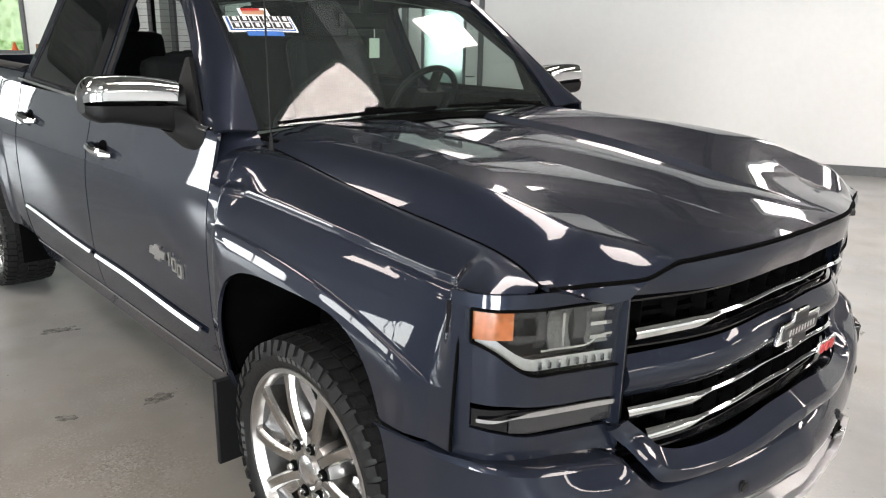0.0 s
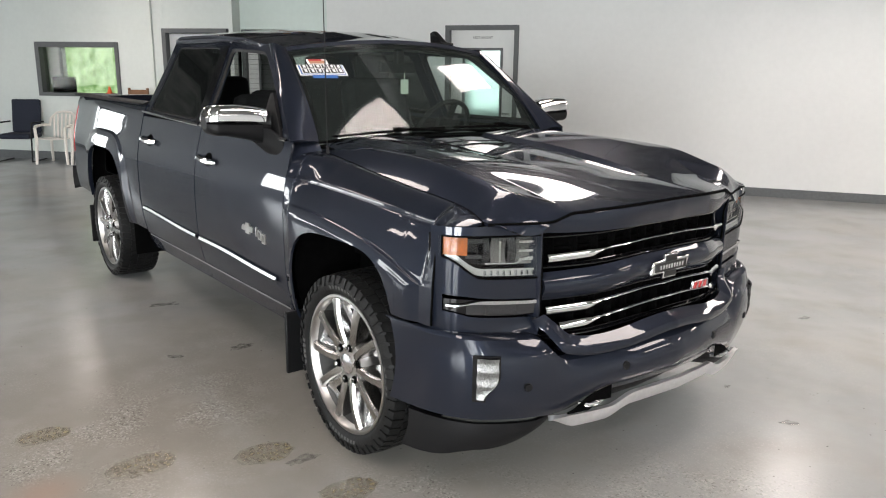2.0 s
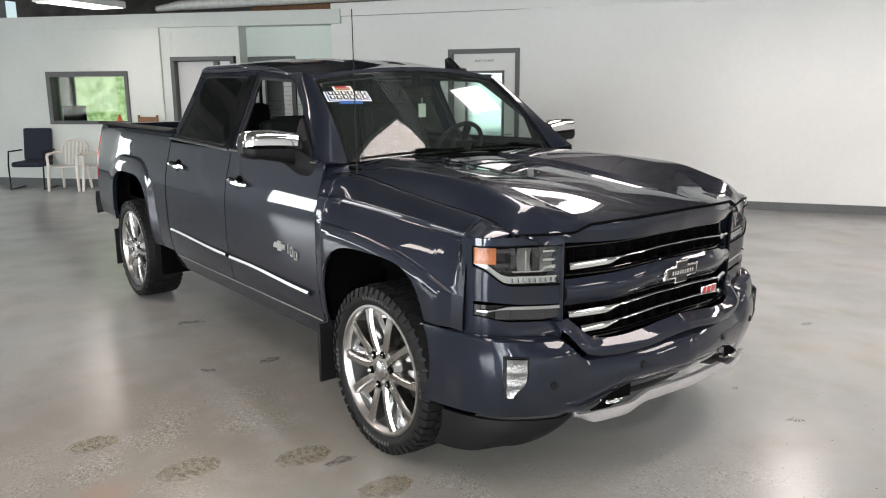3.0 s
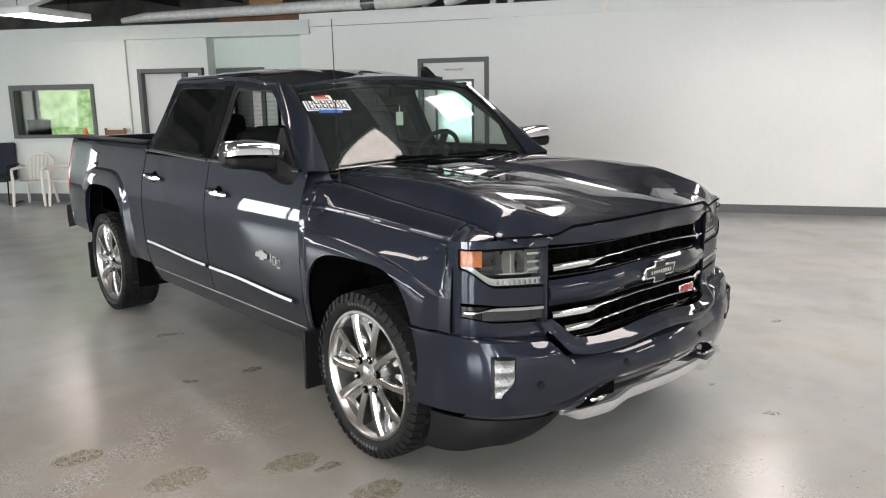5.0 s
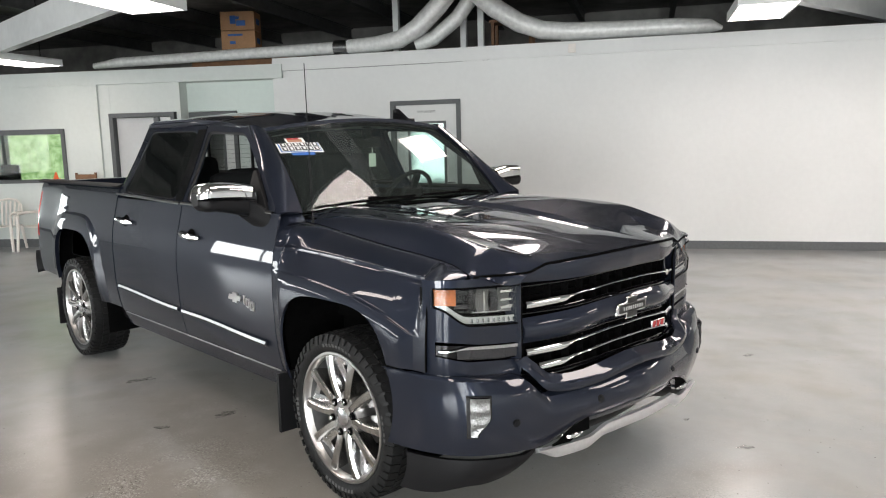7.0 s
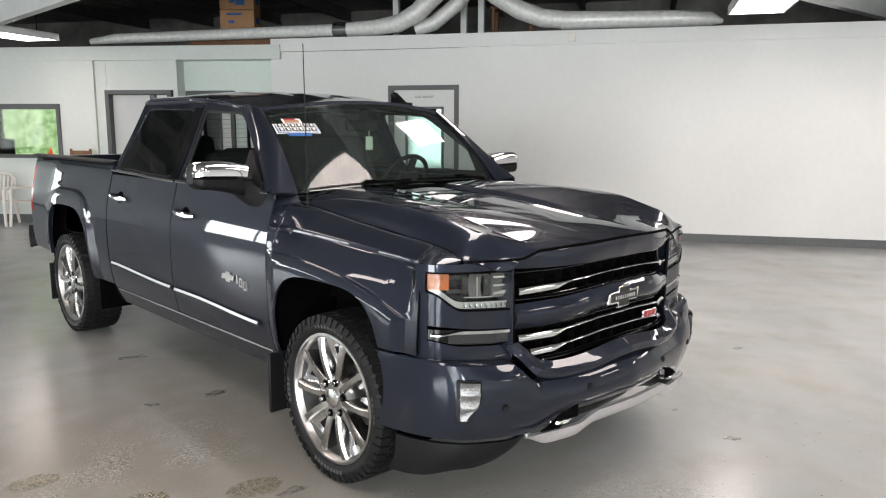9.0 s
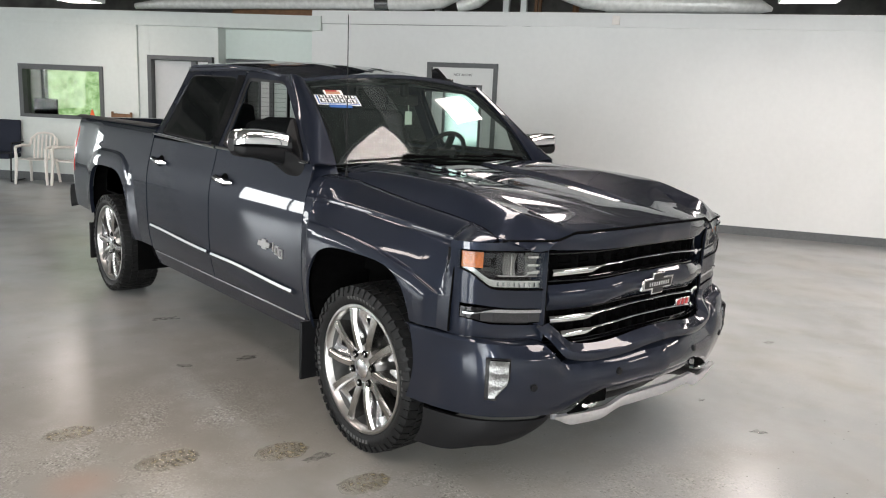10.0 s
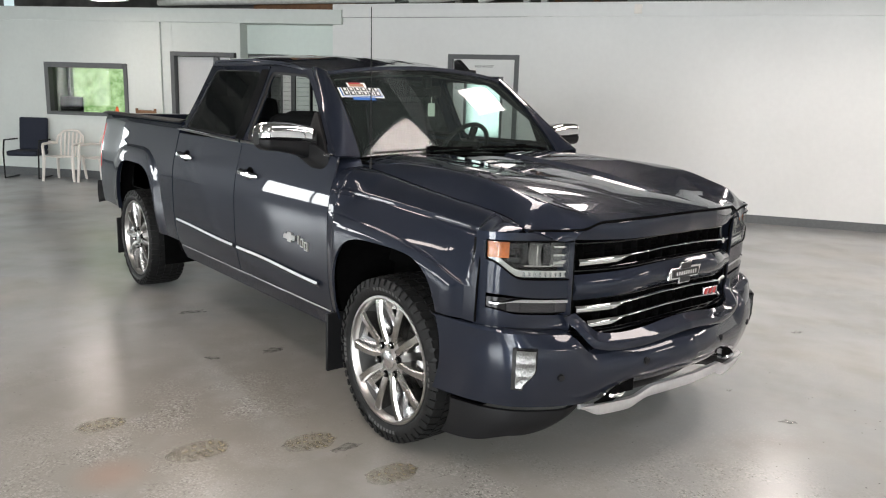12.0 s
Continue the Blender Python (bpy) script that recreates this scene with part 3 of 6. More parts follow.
hood_front = curve([0, 0.30, 0.50, 0.565, 0.60, 0.64, 0.70, 0.76, 0.82, 0.852], [1.020, 1.006, 0.976, 0.964, 0.956, 0.948, 0.923, 0.888, 0.850, 0.826])
hood_edge = lambda y: hood_front(abs(y))


def hood_plain(x, a):
    ys = [0, pan_y(x), dome_y(x), ridge_y(x), brow_y(x), max(hood_w(x), brow_y(x) + 0.01)]
    zs = [mid_z(x), pan_z(x), dome_z(x), ridge_z(x), brow_z(x), edge_z(x)]
    k = min(max(int(np.searchsorted(ys, a)) - 1, 0), 4)
    f = (a - ys[k]) / (ys[k + 1] - ys[k])
    if k == 4:
        f = min(f, 1.0) ** 1.7
    return zs[k] + (zs[k + 1] - zs[k]) * f + (0.001, 0.0, 0.002, 0.001, 0.0)[k] * 4 * f * (1 - f)


def front_drop(a):
    return seam_z(a) - hood_plain(hood_front(a), a)


def hood_z(x, y):
    """The hood, rolled over along its front edge."""
    a = min(abs(y), 0.852)
    near = max(0.0, 1 - (hood_front(a) - x) / 0.10)
    return hood_plain(x, abs(y)) + front_drop(a) * near**2


def hood_at(t, w):
    a = abs(w)
    xr = -0.535 + 0.120 * (1 - w * w)
    x = xr + (hood_front(float(np.interp(a, SHARES, [0, 0.178, 0.190, 0.565, 0.640, 0.852]))) - xr) * t
    y = float(np.interp(a, SHARES, [0, pan_y(x), dome_y(x), ridge_y(x), brow_y(x), hood_w(x)]))
    y = y if w > 0 else -y
    return (x, y, hood_z(x, y))


hood_ws = sorted({0.0, *[round(v, 4) for w in lin(0.02, 1, 50) for v in (-w, w)], *[round(sg * (w + d), 4) for w in SHARES[1:5] for d in (-0.006, 0, 0.006) for sg in (-1, 1)]})
hood = part("hood", grid(hood_at, lin(0, 1, 90), hood_ws), PAINT, truck, solid=0.012, sharp=14)

# black tubes stand in for the dark gaps round the hood
part("hood_seal", tube(bmesh.new(), [(hood_edge(y) + 0.002, y, hood_z(hood_edge(y), y) - 0.007) for y in lin(-0.849, 0.849, 120)], 0.006, 6), SHADE, truck, "dark joint along the hood front")
for s in (-1, 1):
    part("side_seal", tube(bmesh.new(), [(x, s * (hood_w(x) + 0.0045), edge_z(x) - 0.005) for x in lin(-0.50, 0.812, 50)], 0.0042, 6), SHADE, truck, "dark joint between hood and fender")

# front face: half outlines of grille and bumper seen from above
bump_x = curve([0, 0.32, 0.60, 0.757, 0.84, 0.91, 0.97, 1.01, 1.03], [1.095, 1.072, 1.020, 0.960, 0.910, 0.847, 0.745, 0.612, 0.495])


def front(s, y0, y1, zlo, zhi, off, ny=20, nz=8, x_of=face_x, bm=None, lean=0.0):
    """A panel on the front face between two heights."""
    def at(y, v):
        z = zlo(y) + (zhi(y) - zlo(y)) * v
        return (x_of(abs(y)) + off + lean * (z - 1.116), s * y, z)
    return grid(at, bowl(y0, y1, ny) if y1 > 0.7 else lin(y0, y1, ny), lin(0, 1, nz), bm, flip=s < 0)


const = lambda c: (lambda y: c)
# painted bars of the grille
part("grille_header", grid(lambda y, v: (face_x(abs(y)) + (hood_edge(y) - 0.004 - face_x(abs(y))) * v**1.3, y, (1.104 + 0.014 * (y / 0.67) ** 2) * (1 - v**0.8) + (hood_z(hood_edge(y), y) - 0.004) * v**0.8), lin(-0.672, 0.672, 60), lin(0, 1, 8)), PAINT, truck, solid=0.012)
part("grille_bar", grid(lambda y, v: (face_x(abs(y)) + 0.012 + 0.030 * math.sin(v * math.pi) - 0.02, y, (0.858 + 0.012 * (1 - (y / 0.67) ** 2)) + 0.108 * v), lin(-0.672, 0.672, 48), lin(0, 1, 10)), PAINT, truck, solid=0.02)
# frame round the lower opening: level below, slanting up at both ends
inner_y, inner_z = curve([0, 0.76, 0.84, 1], [0, 0.545, 0.572, 0.668]), curve([0, 0.76, 0.84, 1], [0.706, 0.704, 0.714, 0.806])
outer_y, outer_z = curve([0, 0.76, 0.84, 1], [0, 0.570, 0.606, 0.714]), curve([0, 0.76, 0.84, 1], [0.664, 0.660, 0.672, 0.802])


def surround_at(t, v):
    u, s = abs(t), (1 if t > 0 else -1)
    y = inner_y(u) + (outer_y(u) - inner_y(u)) * v
    z = inner_z(u) + (outer_z(u) - inner_z(u)) * v
    out = 0.008 + (0.034 - 0.022 * step(0.84, 1.0, u)) * min(1, v * 1.6) - 0.03 * max(0, v - 0.85)
    return (face_x(y) + out, s * y, z)


surround_t = sorted({sg * u for u in lin(0, 1, 60) for sg in (-1, 1)})
part("grille_surround", grid(surround_at, surround_t, lin(0, 1, 9)), PAINT, truck, "painted frame under the grille", solid=0.016)
part("surround_lip", tube(bmesh.new(), [(surround_at(t, 0)[0] + 0.003, surround_at(t, 0)[1], surround_at(t, 0)[2] + 0.001) for t in surround_t], 0.0032, 6), GLOSSBLACK, truck)
for s in (-1, 1):
    part("grille_joint", tube(bmesh.new(), [(face_x(0.676) + 0.007 - 0.10 * max(0, z - 1.05), s * 0.676, z) for z in lin(0.812, 1.120, 16)], 0.0045, 6), SHADE, truck, "dark joint between grille and headlight")
# near-black sheet paints the shade deep inside the grille
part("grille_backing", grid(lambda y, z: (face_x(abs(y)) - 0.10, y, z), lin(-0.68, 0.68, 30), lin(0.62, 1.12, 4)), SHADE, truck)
for s in (-1, 1):
    bm = bmesh.new()
    prism(bm, [(0.93, s * 0.672, 1.13), (0.84, s * 0.672, 1.13), (0.84, s * 0.672, 0.70), (0.93, s * 0.672, 0.74)], (0, s * 0.006, 0))
    part("grille_side", bm, PAINT, truck)

# black mesh frames, ribs and slats in near-black SHADE, then the bright bars
for z0, z1 in ((0.974, 1.106), (0.700, 0.868)):
    fr = bmesh.new()
    for z in (z0 + 0.008, z1 - 0.008):
        grid(lambda y, v: (face_x(abs(y)) - 0.025 + 0.012 * math.sin(v * math.pi), y, z + 0.016 * (v - 0.5)), lin(-0.66, 0.66, 40), lin(0, 1, 4), fr)
    frame_part = part("grille_insert", fr, GLOSSBLACK, truck, solid=0.02)
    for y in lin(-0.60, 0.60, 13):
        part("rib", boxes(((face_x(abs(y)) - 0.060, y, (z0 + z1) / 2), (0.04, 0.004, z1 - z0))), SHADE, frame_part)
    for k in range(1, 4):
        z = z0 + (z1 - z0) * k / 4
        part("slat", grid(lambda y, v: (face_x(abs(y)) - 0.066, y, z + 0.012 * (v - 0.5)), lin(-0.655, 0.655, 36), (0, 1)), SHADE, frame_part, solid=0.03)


def bright_bar(zc, ze, reach, thick):
    def at(y, v):
        a = abs(y)
        h = 0.010 + thick * step(0.41, 0.49, a)
        z = zc + (ze - zc) * (a / reach) ** 2 - 0.5 * thick * step(0.40, 0.47, a) + h * (v - 0.5)
        return (face_x(a) + 0.008 + 0.006 * math.sin(v * math.pi) - 0.004 * v, y, z)
    part("grille_trim", grid(at, lin(-reach, reach, 90), lin(0, 1, 6)), CHROME, truck, "chrome grille bar with wider ends", solid=0.01)


bright_bar(1.048, 1.030, 0.655, 0.017)
bright_bar(0.842, 0.830, 0.655, 0.019)
bright_bar(0.778, 0.764, 0.600, 0.018)


# lamps, fascia beside the grille
def lamp_unit(s):
    low = lambda y: 0.952 + 0.078 * step(0.86, 0.965, y)
    lamp = part("headlight", front(s, 0.680, 0.962, low, lambda y: 1.112 - 0.006 * step(0.7, 0.97, y), -0.055, 16, 6), GLOSSBLACK, truck, "projector headlight with an amber corner")
    part("lens", front(s, 0.680, 0.962, low, lambda y: 1.112 - 0.006 * step(0.7, 0.97, y), 0.004, 20, 8), CLEAR, lamp, "clear lens")
    part("indicator", front(s, 0.896, 0.953, lambda y: 1.035, lambda y: 1.106, -0.010, 8, 5), AMBER, lamp, "amber indicator")
    part("light_bar", front(s, 0.685, 0.948, lambda y: low(y) + 0.006, lambda y: low(y) + 0.034, -0.012, 18, 4), LAMPWHITE, lamp, "pale daytime light bar")
    for y0, y1, depth, mat in ((0.688, 0.742, 0.028, REFLECTOR), (0.746, 0.772, 0.034, SMOKED), (0.776, 0.820, 0.024, REFLECTOR), (0.824, 0.842, 0.040, SMOKED)):
        def module(y, v):
            z = 1.000 + 0.098 * v
            return (face_x(y) - depth - 0.012 * math.sin(v * math.pi) * (1 if mat is REFLECTOR else -1), s * y, z)
        part("projector", grid(module, lin(y0, y1, 6), lin(0, 1, 9), flip=s < 0), mat, lamp, "bright reflector module" if mat is REFLECTOR else "smoked divider", solid=0.006)
    for z in (1.014, 1.046, 1.080):
        part("reflector_slat", front(s, 0.690, 0.740, const(z), const(z + 0.009), -0.018, 6, 3), CHROME, lamp)
    part("module_edge", front(s, 0.803, 0.808, const(1.010), const(1.090), -0.008, 4, 4), CHROME, lamp)
    part("module_edge", front(s, 0.700, 0.850, lambda y: 1.004 + 0.022 * step(0.76, 0.72, y), lambda y: 1.009 + 0.022 * step(0.76, 0.72, y), -0.006, 16, 3), CHROME, lamp)
    rim = [(y, low(y)) for y in lin(0.680, 0.957, 24)] + [(0.957, z) for z in lin(1.036, 1.104, 6)] + [(y, 1.112 - 0.006 * step(0.7, 0.97, y)) for y in lin(0.957, 0.680, 20)]
    part("lamp_seal", tube(bmesh.new(), [(face_x(y) + 0.005, s * y, z) for y, z in rim], 0.0036, 6), SHADE, lamp, "dark seal round the lens")
    part("corner_cover", front(s, 0.955, 0.973, lambda y: 0.796, lambda y: 1.116, 0.003, 8, 8), PAINT, truck)
    for z in (1.020, 1.078):
        part("bezel", front(s, 0.846, 0.892, const(z), const(z + 0.016), -0.030, 6, 3), SMOKED, lamp)
    led = bmesh.new()
    for y in lin(0.70, 0.85, 9):
        box(led, (face_x(y) - 0.006, s * y, low(y) + 0.020), (0.008, 0.006, 0.016))
    part("light_bar_ribs", led, SATIN, lamp)
    # painted panel between and the lower running lamp
    part("lamp_cover", front(s, 0.676, 0.973, lambda y: 1.116 - 0.006 * step(0.7, 0.97, y), lamp_top, 0.004, 16, 4, lean=-0.15), PAINT, truck, solid=0.012)
    part("fascia", front(s, 0.676, 0.973, lambda y: 0.872 + 0.012 * step(0.8, 0.96, y), lambda y: low(y) - 0.005, 0.002, 18, 5), PAINT, truck, solid=0.012)
    drl = part("running_lamp", front(s, 0.676, 0.966, lambda y: 0.806 + 0.022 * step(0.86, 0.97, y), lambda y: 0.868, -0.008, 18, 5), GLOSSBLACK, truck, "lower running lamp with a chrome strip", solid=0.01)
    part("strip", front(s, 0.680, 0.950, lambda y: 0.853 - 0.014 * step(0.88, 0.94, y), lambda y: 0.866 - 0.018 * step(0.86, 0.92, y), 0.006, 18, 3), SATIN, drl, "bright strip")
    part("lower_strip", front(s, 0.680, 0.90, lambda y: 0.812, lambda y: 0.851, -0.003, 14, 6), SMOKED, drl)
    part("lower_fascia", front(s, 0.676, 0.973, lambda y: 0.722, lambda y: 0.800 + 0.022 * step(0.86, 0.97, y), 0.0, 18, 4), PAINT, truck, solid=0.012)


mirrored(lamp_unit)
for s in (-1, 1):
    part("fender_joint", tube(bmesh.new(), [(0.674, s * (side_y(0.672, z) - 0.0015), z) for z in lin(0.755, 1.140, 24)], 0.0042, 6), SHADE, truck, "dark joint beside the headlight")

# bumper
btop = lambda y: 0.641 + 0.099 * step(0.585, 0.72, abs(y))
blow = lambda y: 0.468 - 0.058 * step(0.36, 0.66, abs(y))


def bumper_at(y, v):
    a = abs(y)
    z = blow(y) + (btop(y) - 0.012 - blow(y)) * v
    return (bump_x(a) + 0.018 * math.sin(v * math.pi) - 0.018 * v**4 - 0.03 * (1 - v) ** 3, y, z)


ys = sorted({-v for v in bowl(0, 1.03, 44)} | set(bowl(0, 1.03, 44)))
bumper = part("front_bumper", grid(bumper_at, ys, lin(0, 1, 18)), PAINT, truck, solid=0.02)
part("top_ledge", grid(lambda y, v: (bump_x(abs(y)) - 0.018 + (min(face_x(min(abs(y), 0.973)), bump_x(abs(y))) - 0.06 - bump_x(abs(y)) + 0.018) * v, y, btop(y) - 0.012 + 0.014 * math.sin(min(v * 4, 1) * math.pi / 2) + 0.004 * v), ys, lin(0, 1, 10)), PAINT, bumper, solid=0.01)
for s in (-1, 1):
    for y, z in ((0.757, 0.553), (0.330, 0.572)):
        bm = bmesh.new()
        spin_profile(bm, [(0.001, 0.004), (0.012, 0.004), (0.0135, 0.0), (0.017, 0.001), (0.018, -0.01)], 16)
        ob = part("parking_sensor", bm, BLACK, bumper, "small round parking sensor")
        ob.matrix_world = pose(bump_x(y) + 0.014, s * y, z, 0, 0, -90 + s * (8 if y < 0.5 else 28))
    inner = lambda z: 0.856 + 0.042 * step(0.590, 0.500, z)
    def housing(z, v):
        y = inner(z) - 0.009 + (0.921 - inner(z) + 0.009) * v
        return (bump_x(y) + 0.015, s * y, z)
    fog = part("fog_lamp", grid(housing, lin(0.496, 0.676, 20), lin(0, 1, 8), flip=s > 0), GLOSSBLACK, bumper, "upright fog lamp", solid=0.012)
    def clear_face(z, v):
        y = inner(z) + (0.914 - inner(z)) * v
        dent = 0.0075 * abs(math.sin((z - 0.505) / 0.165 * 3 * math.pi)) * (0.35 + 0.65 * math.sin(v * math.pi))
        return (bump_x(y) + 0.024 - dent, s * y, z)
    part("reflector", grid(clear_face, lin(0.506, 0.668, 34), lin(0, 1, 12), flip=s > 0), REFLECTOR, fog, "clear lamp with stacked reflectors")
    for z in (0.558, 0.612):
        part("reflector_rib", front(s, 0.876 if z < 0.57 else 0.858, 0.913, const(z), const(z + 0.007), 0.021, 6, 3, x_of=bump_x), SMOKED, fog)
    # tow hook pocket: a black sheet over the bumper paints its shaded recess
    pocket = part("tow_hook_pocket", front(s, 0.40, 0.60, lambda y: 0.412 + 0.04 * step(0.54, 0.44, y), lambda y: blow(y) + 0.042 - 0.03 * step(0.50, 0.60, y), 0.012 if s < 0 else 0.004, 14, 5, x_of=bump_x), SHADE, bumper, "black sheet drawn as the tow hook pocket", solid=0.004)
    bm = bmesh.new()
    hook_x = bump_x(0.5)
    tube(bm, [(hook_x - 0.02, s * 0.53, 0.446), (hook_x + 0.014, s * 0.515, 0.448), (hook_x + 0.020, s * 0.48, 0.448), (hook_x + 0.014, s * 0.445, 0.448), (hook_x - 0.02, s * 0.43, 0.446)], 0.010, 8)
    part("tow_hook", bm, CHROME, bumper, "chrome tow hook")


def skid_at(y, v):
    a = abs(y)
    zc = 0.428 - 0.036 * step(0.28, 0.42, a)
    half = 0.029 * (1 - 0.75 * step(0.56, 0.67, a))
    return (bump_x(a) + 0.024 - 0.022 * (1 - v) ** 2, y, zc + half * (2 * v - 1) + 0.018 * step(0.56, 0.67, a))


skid = part("skid_strip", grid(skid_at, lin(-0.67, 0.67, 72), lin(0, 1, 7)), SKID, truck, "satin silver skid strip under the bumper", solid=0.02)
dam_z = lambda y: 0.205 + 0.045 * step(1.00, 0.86, abs(y)) + 0.085 * step(0.86, 0.52, abs(y))
part("air_dam", grid(lambda y, v: (bump_x(abs(y)) - 0.055 - 0.10 * step(0.72, 0.45, abs(y)) - 0.05 * (1 - v) + 0.02 * math.sin(v * 3), y * 0.985, dam_z(y) + (blow(y) - 0.03 - dam_z(y)) * v), [y * 1.012 / 1.03 for y in ys], lin(0, 1, 8)), BLACK, truck, "black plastic air dam", solid=0.02)

# the nose narrows towards its middle, shaped to fit the camera's view: grille and bumper slide back and inward along
# its sight lines
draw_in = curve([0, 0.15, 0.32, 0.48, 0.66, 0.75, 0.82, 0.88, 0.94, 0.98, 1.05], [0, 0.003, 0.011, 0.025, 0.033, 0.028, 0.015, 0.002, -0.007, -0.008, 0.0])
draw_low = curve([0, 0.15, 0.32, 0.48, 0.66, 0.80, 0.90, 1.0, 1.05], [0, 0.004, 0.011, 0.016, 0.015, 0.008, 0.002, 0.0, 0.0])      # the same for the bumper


def fit_to_view(x, y, z):
    """Scales each half of the nose about the camera's position, mirrored for the far half."""
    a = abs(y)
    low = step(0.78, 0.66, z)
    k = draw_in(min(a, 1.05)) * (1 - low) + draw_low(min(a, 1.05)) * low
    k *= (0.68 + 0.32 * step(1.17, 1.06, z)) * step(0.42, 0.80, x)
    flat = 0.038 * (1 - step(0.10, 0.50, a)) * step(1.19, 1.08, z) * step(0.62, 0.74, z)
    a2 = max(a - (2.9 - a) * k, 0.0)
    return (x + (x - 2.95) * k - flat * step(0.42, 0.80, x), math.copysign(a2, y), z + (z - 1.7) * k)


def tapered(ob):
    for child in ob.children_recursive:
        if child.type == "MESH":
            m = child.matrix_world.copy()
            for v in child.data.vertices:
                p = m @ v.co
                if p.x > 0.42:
                    v.co = m.inverted() @ Vector(fit_to_view(*p))


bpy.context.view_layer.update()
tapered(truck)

# greenhouse
glass_y = lambda z: 0.938 - 0.47 * (z - 1.345) + 0.10 * (z - 1.345) * (z - 1.86)


def outline(points, n=10):
    """Closed outline, evenly divided, from corner points."""
    out = []
    for (x0, z0), (x1, z1) in zip(points, points[1:] + points[:1]):
        for t in lin(0, 1, n + 1)[:-1]:
            out.append((x0 + (x1 - x0) * t, z0 + (z1 - z0) * t))
    return out


def rounded(points, n=10, passes=3):
    pts = np.array(outline(points, n))
    for _ in range(passes):
        pts = (np.roll(pts, 1, 0) + 2 * pts + np.roll(pts, -1, 0)) / 4
    return [tuple(p) for p in pts]


def ring(outer, inner, s, off_out=0.0, off_in=0.0):
    bm = bmesh.new()
    a = [bm.verts.new((x, s * (glass_y(z) + off_out), z)) for x, z in outer]
    b = [bm.verts.new((x, s * (glass_y(z) + off_in), z)) for x, z in inner]
    for i in range(len(a)):
        j = (i + 1) % len(a)
        q = (a[i], a[j], b[j], b[i])
        bm.faces.new(q if s > 0 else q[::-1])
    return bm


def pane(inner, s, off):
    """A side window pane, cut into columns."""
    bm = bmesh.new()
    vs = [bm.verts.new((x, s * (glass_y(z) + off), z)) for x, z in inner]
    f = bm.faces.new(vs if s < 0 else vs[::-1])
    bmesh.ops.triangulate(bm, faces=[f])
    return bm


F_OUT = [(-0.520, 1.348), (-1.655, 1.348), (-1.690, 1.838), (-1.13, 1.808)]
F_IN = [(-0.595, 1.370), (-1.625, 1.362), (-1.660, 1.798), (-1.165, 1.776)]
R_OUT = [(-1.665, 1.348), (-2.742, 1.372), (-2.645, 1.856), (-1.70, 1.838)]
R_IN = [(-1.775, 1.366), (-2.668, 1.388), (-2.560, 1.815), (-1.805, 1.802)]
for s in (-1, 1):
    part("window_frame", ring(rounded(F_OUT, 22, 1), rounded(F_IN, 22, 4), s), PAINT, DOORS[s][0], solid=0.03)
    part("window_frame", ring(rounded(R_OUT, 22, 1), rounded(R_IN, 22, 4), s), PAINT, DOORS[s][1], solid=0.03)
    part("window_pane", pane(rounded(R_IN, 22, 3), s, -0.008), PRIVACY, DOORS[s][1], "dark privacy glass")
    if s > 0:
        part("window_pane", pane(rounded(F_IN, 22, 3), s, -0.008), CLEAR, DOORS[s][0], "clear window glass")
    for d, edge in ((0, F_IN), (1, R_IN)):
        cx, cz = (sum(p[k] for p in edge) / 4 for k in (0, 1))
        part("window_seal", ring(rounded(edge, 22, 4), [(cx + (x - cx) * 0.955, cz + (z - cz) * 0.92) for x, z in rounded(edge, 22, 5)], s, -0.004, -0.014), BLACK, DOORS[s][d], "black rubber window seal")
    part("pillar_cover", grid(lambda t, z: (-1.66 - 0.11 * t - 0.03 * (z - 1.36) / 0.44, s * (glass_y(z) + 0.003), z), lin(0, 1, 3), lin(1.365, 1.81, 8), flip=s > 0), GLOSSBLACK, DOORS[s][1], "gloss black pillar cover")
    for d, x0, x1, dz in ((0, -1.650, -0.545, 0), (1, -2.720, -1.675, 0.024)):
        part("belt_strip", tube(bmesh.new(), [(x0, s * 0.944, 1.354 + dz), ((x0 + x1) / 2, s * 0.945, 1.352 + dz / 2), (x1, s * 0.944, 1.351)], 0.010, 8), CHROME, DOORS[s][d], "chrome belt strip")

# windshield, pillars, roof, rear wall of the cab
def ws(t, v):
    """t across from -1 to 1, v up from 0 to 1."""
    half = 0.775 - 0.085 * v
    k = 1 - t * t
    x = (-0.545 + 0.135 * k) * (1 - v) + (-1.025 + 0.085 * k) * v + 0.02 * math.sin(v * math.pi)
    z = (1.335 + 0.035 * k) * (1 - v) + (1.775 + 0.055 * k) * v + 0.02 * math.sin(v * math.pi)
    return (x, half * t, z)


shield = part("windshield", grid(ws, lin(-1, 1, 72), lin(0, 1, 44)), WINDSHIELD, truck, "tinted windshield glass")
bm = bmesh.new()
lift = lambda p, d: (p[0] + 0.6 * d, p[1], p[2] + 0.8 * d)
for t0, t1, v0, v1 in ((-1, 1, 0, 0.02), (-1, 1, 0.94, 1), (-1, -0.955, 0, 1), (0.955, 1, 0, 1)):
    grid(lambda t, v: lift(ws(t, v), -0.006), lin(t0, t1, 24), lin(v0, v1, 14), bm)
part("black_border", bm, SHADE, shield, "black painted glass edge")

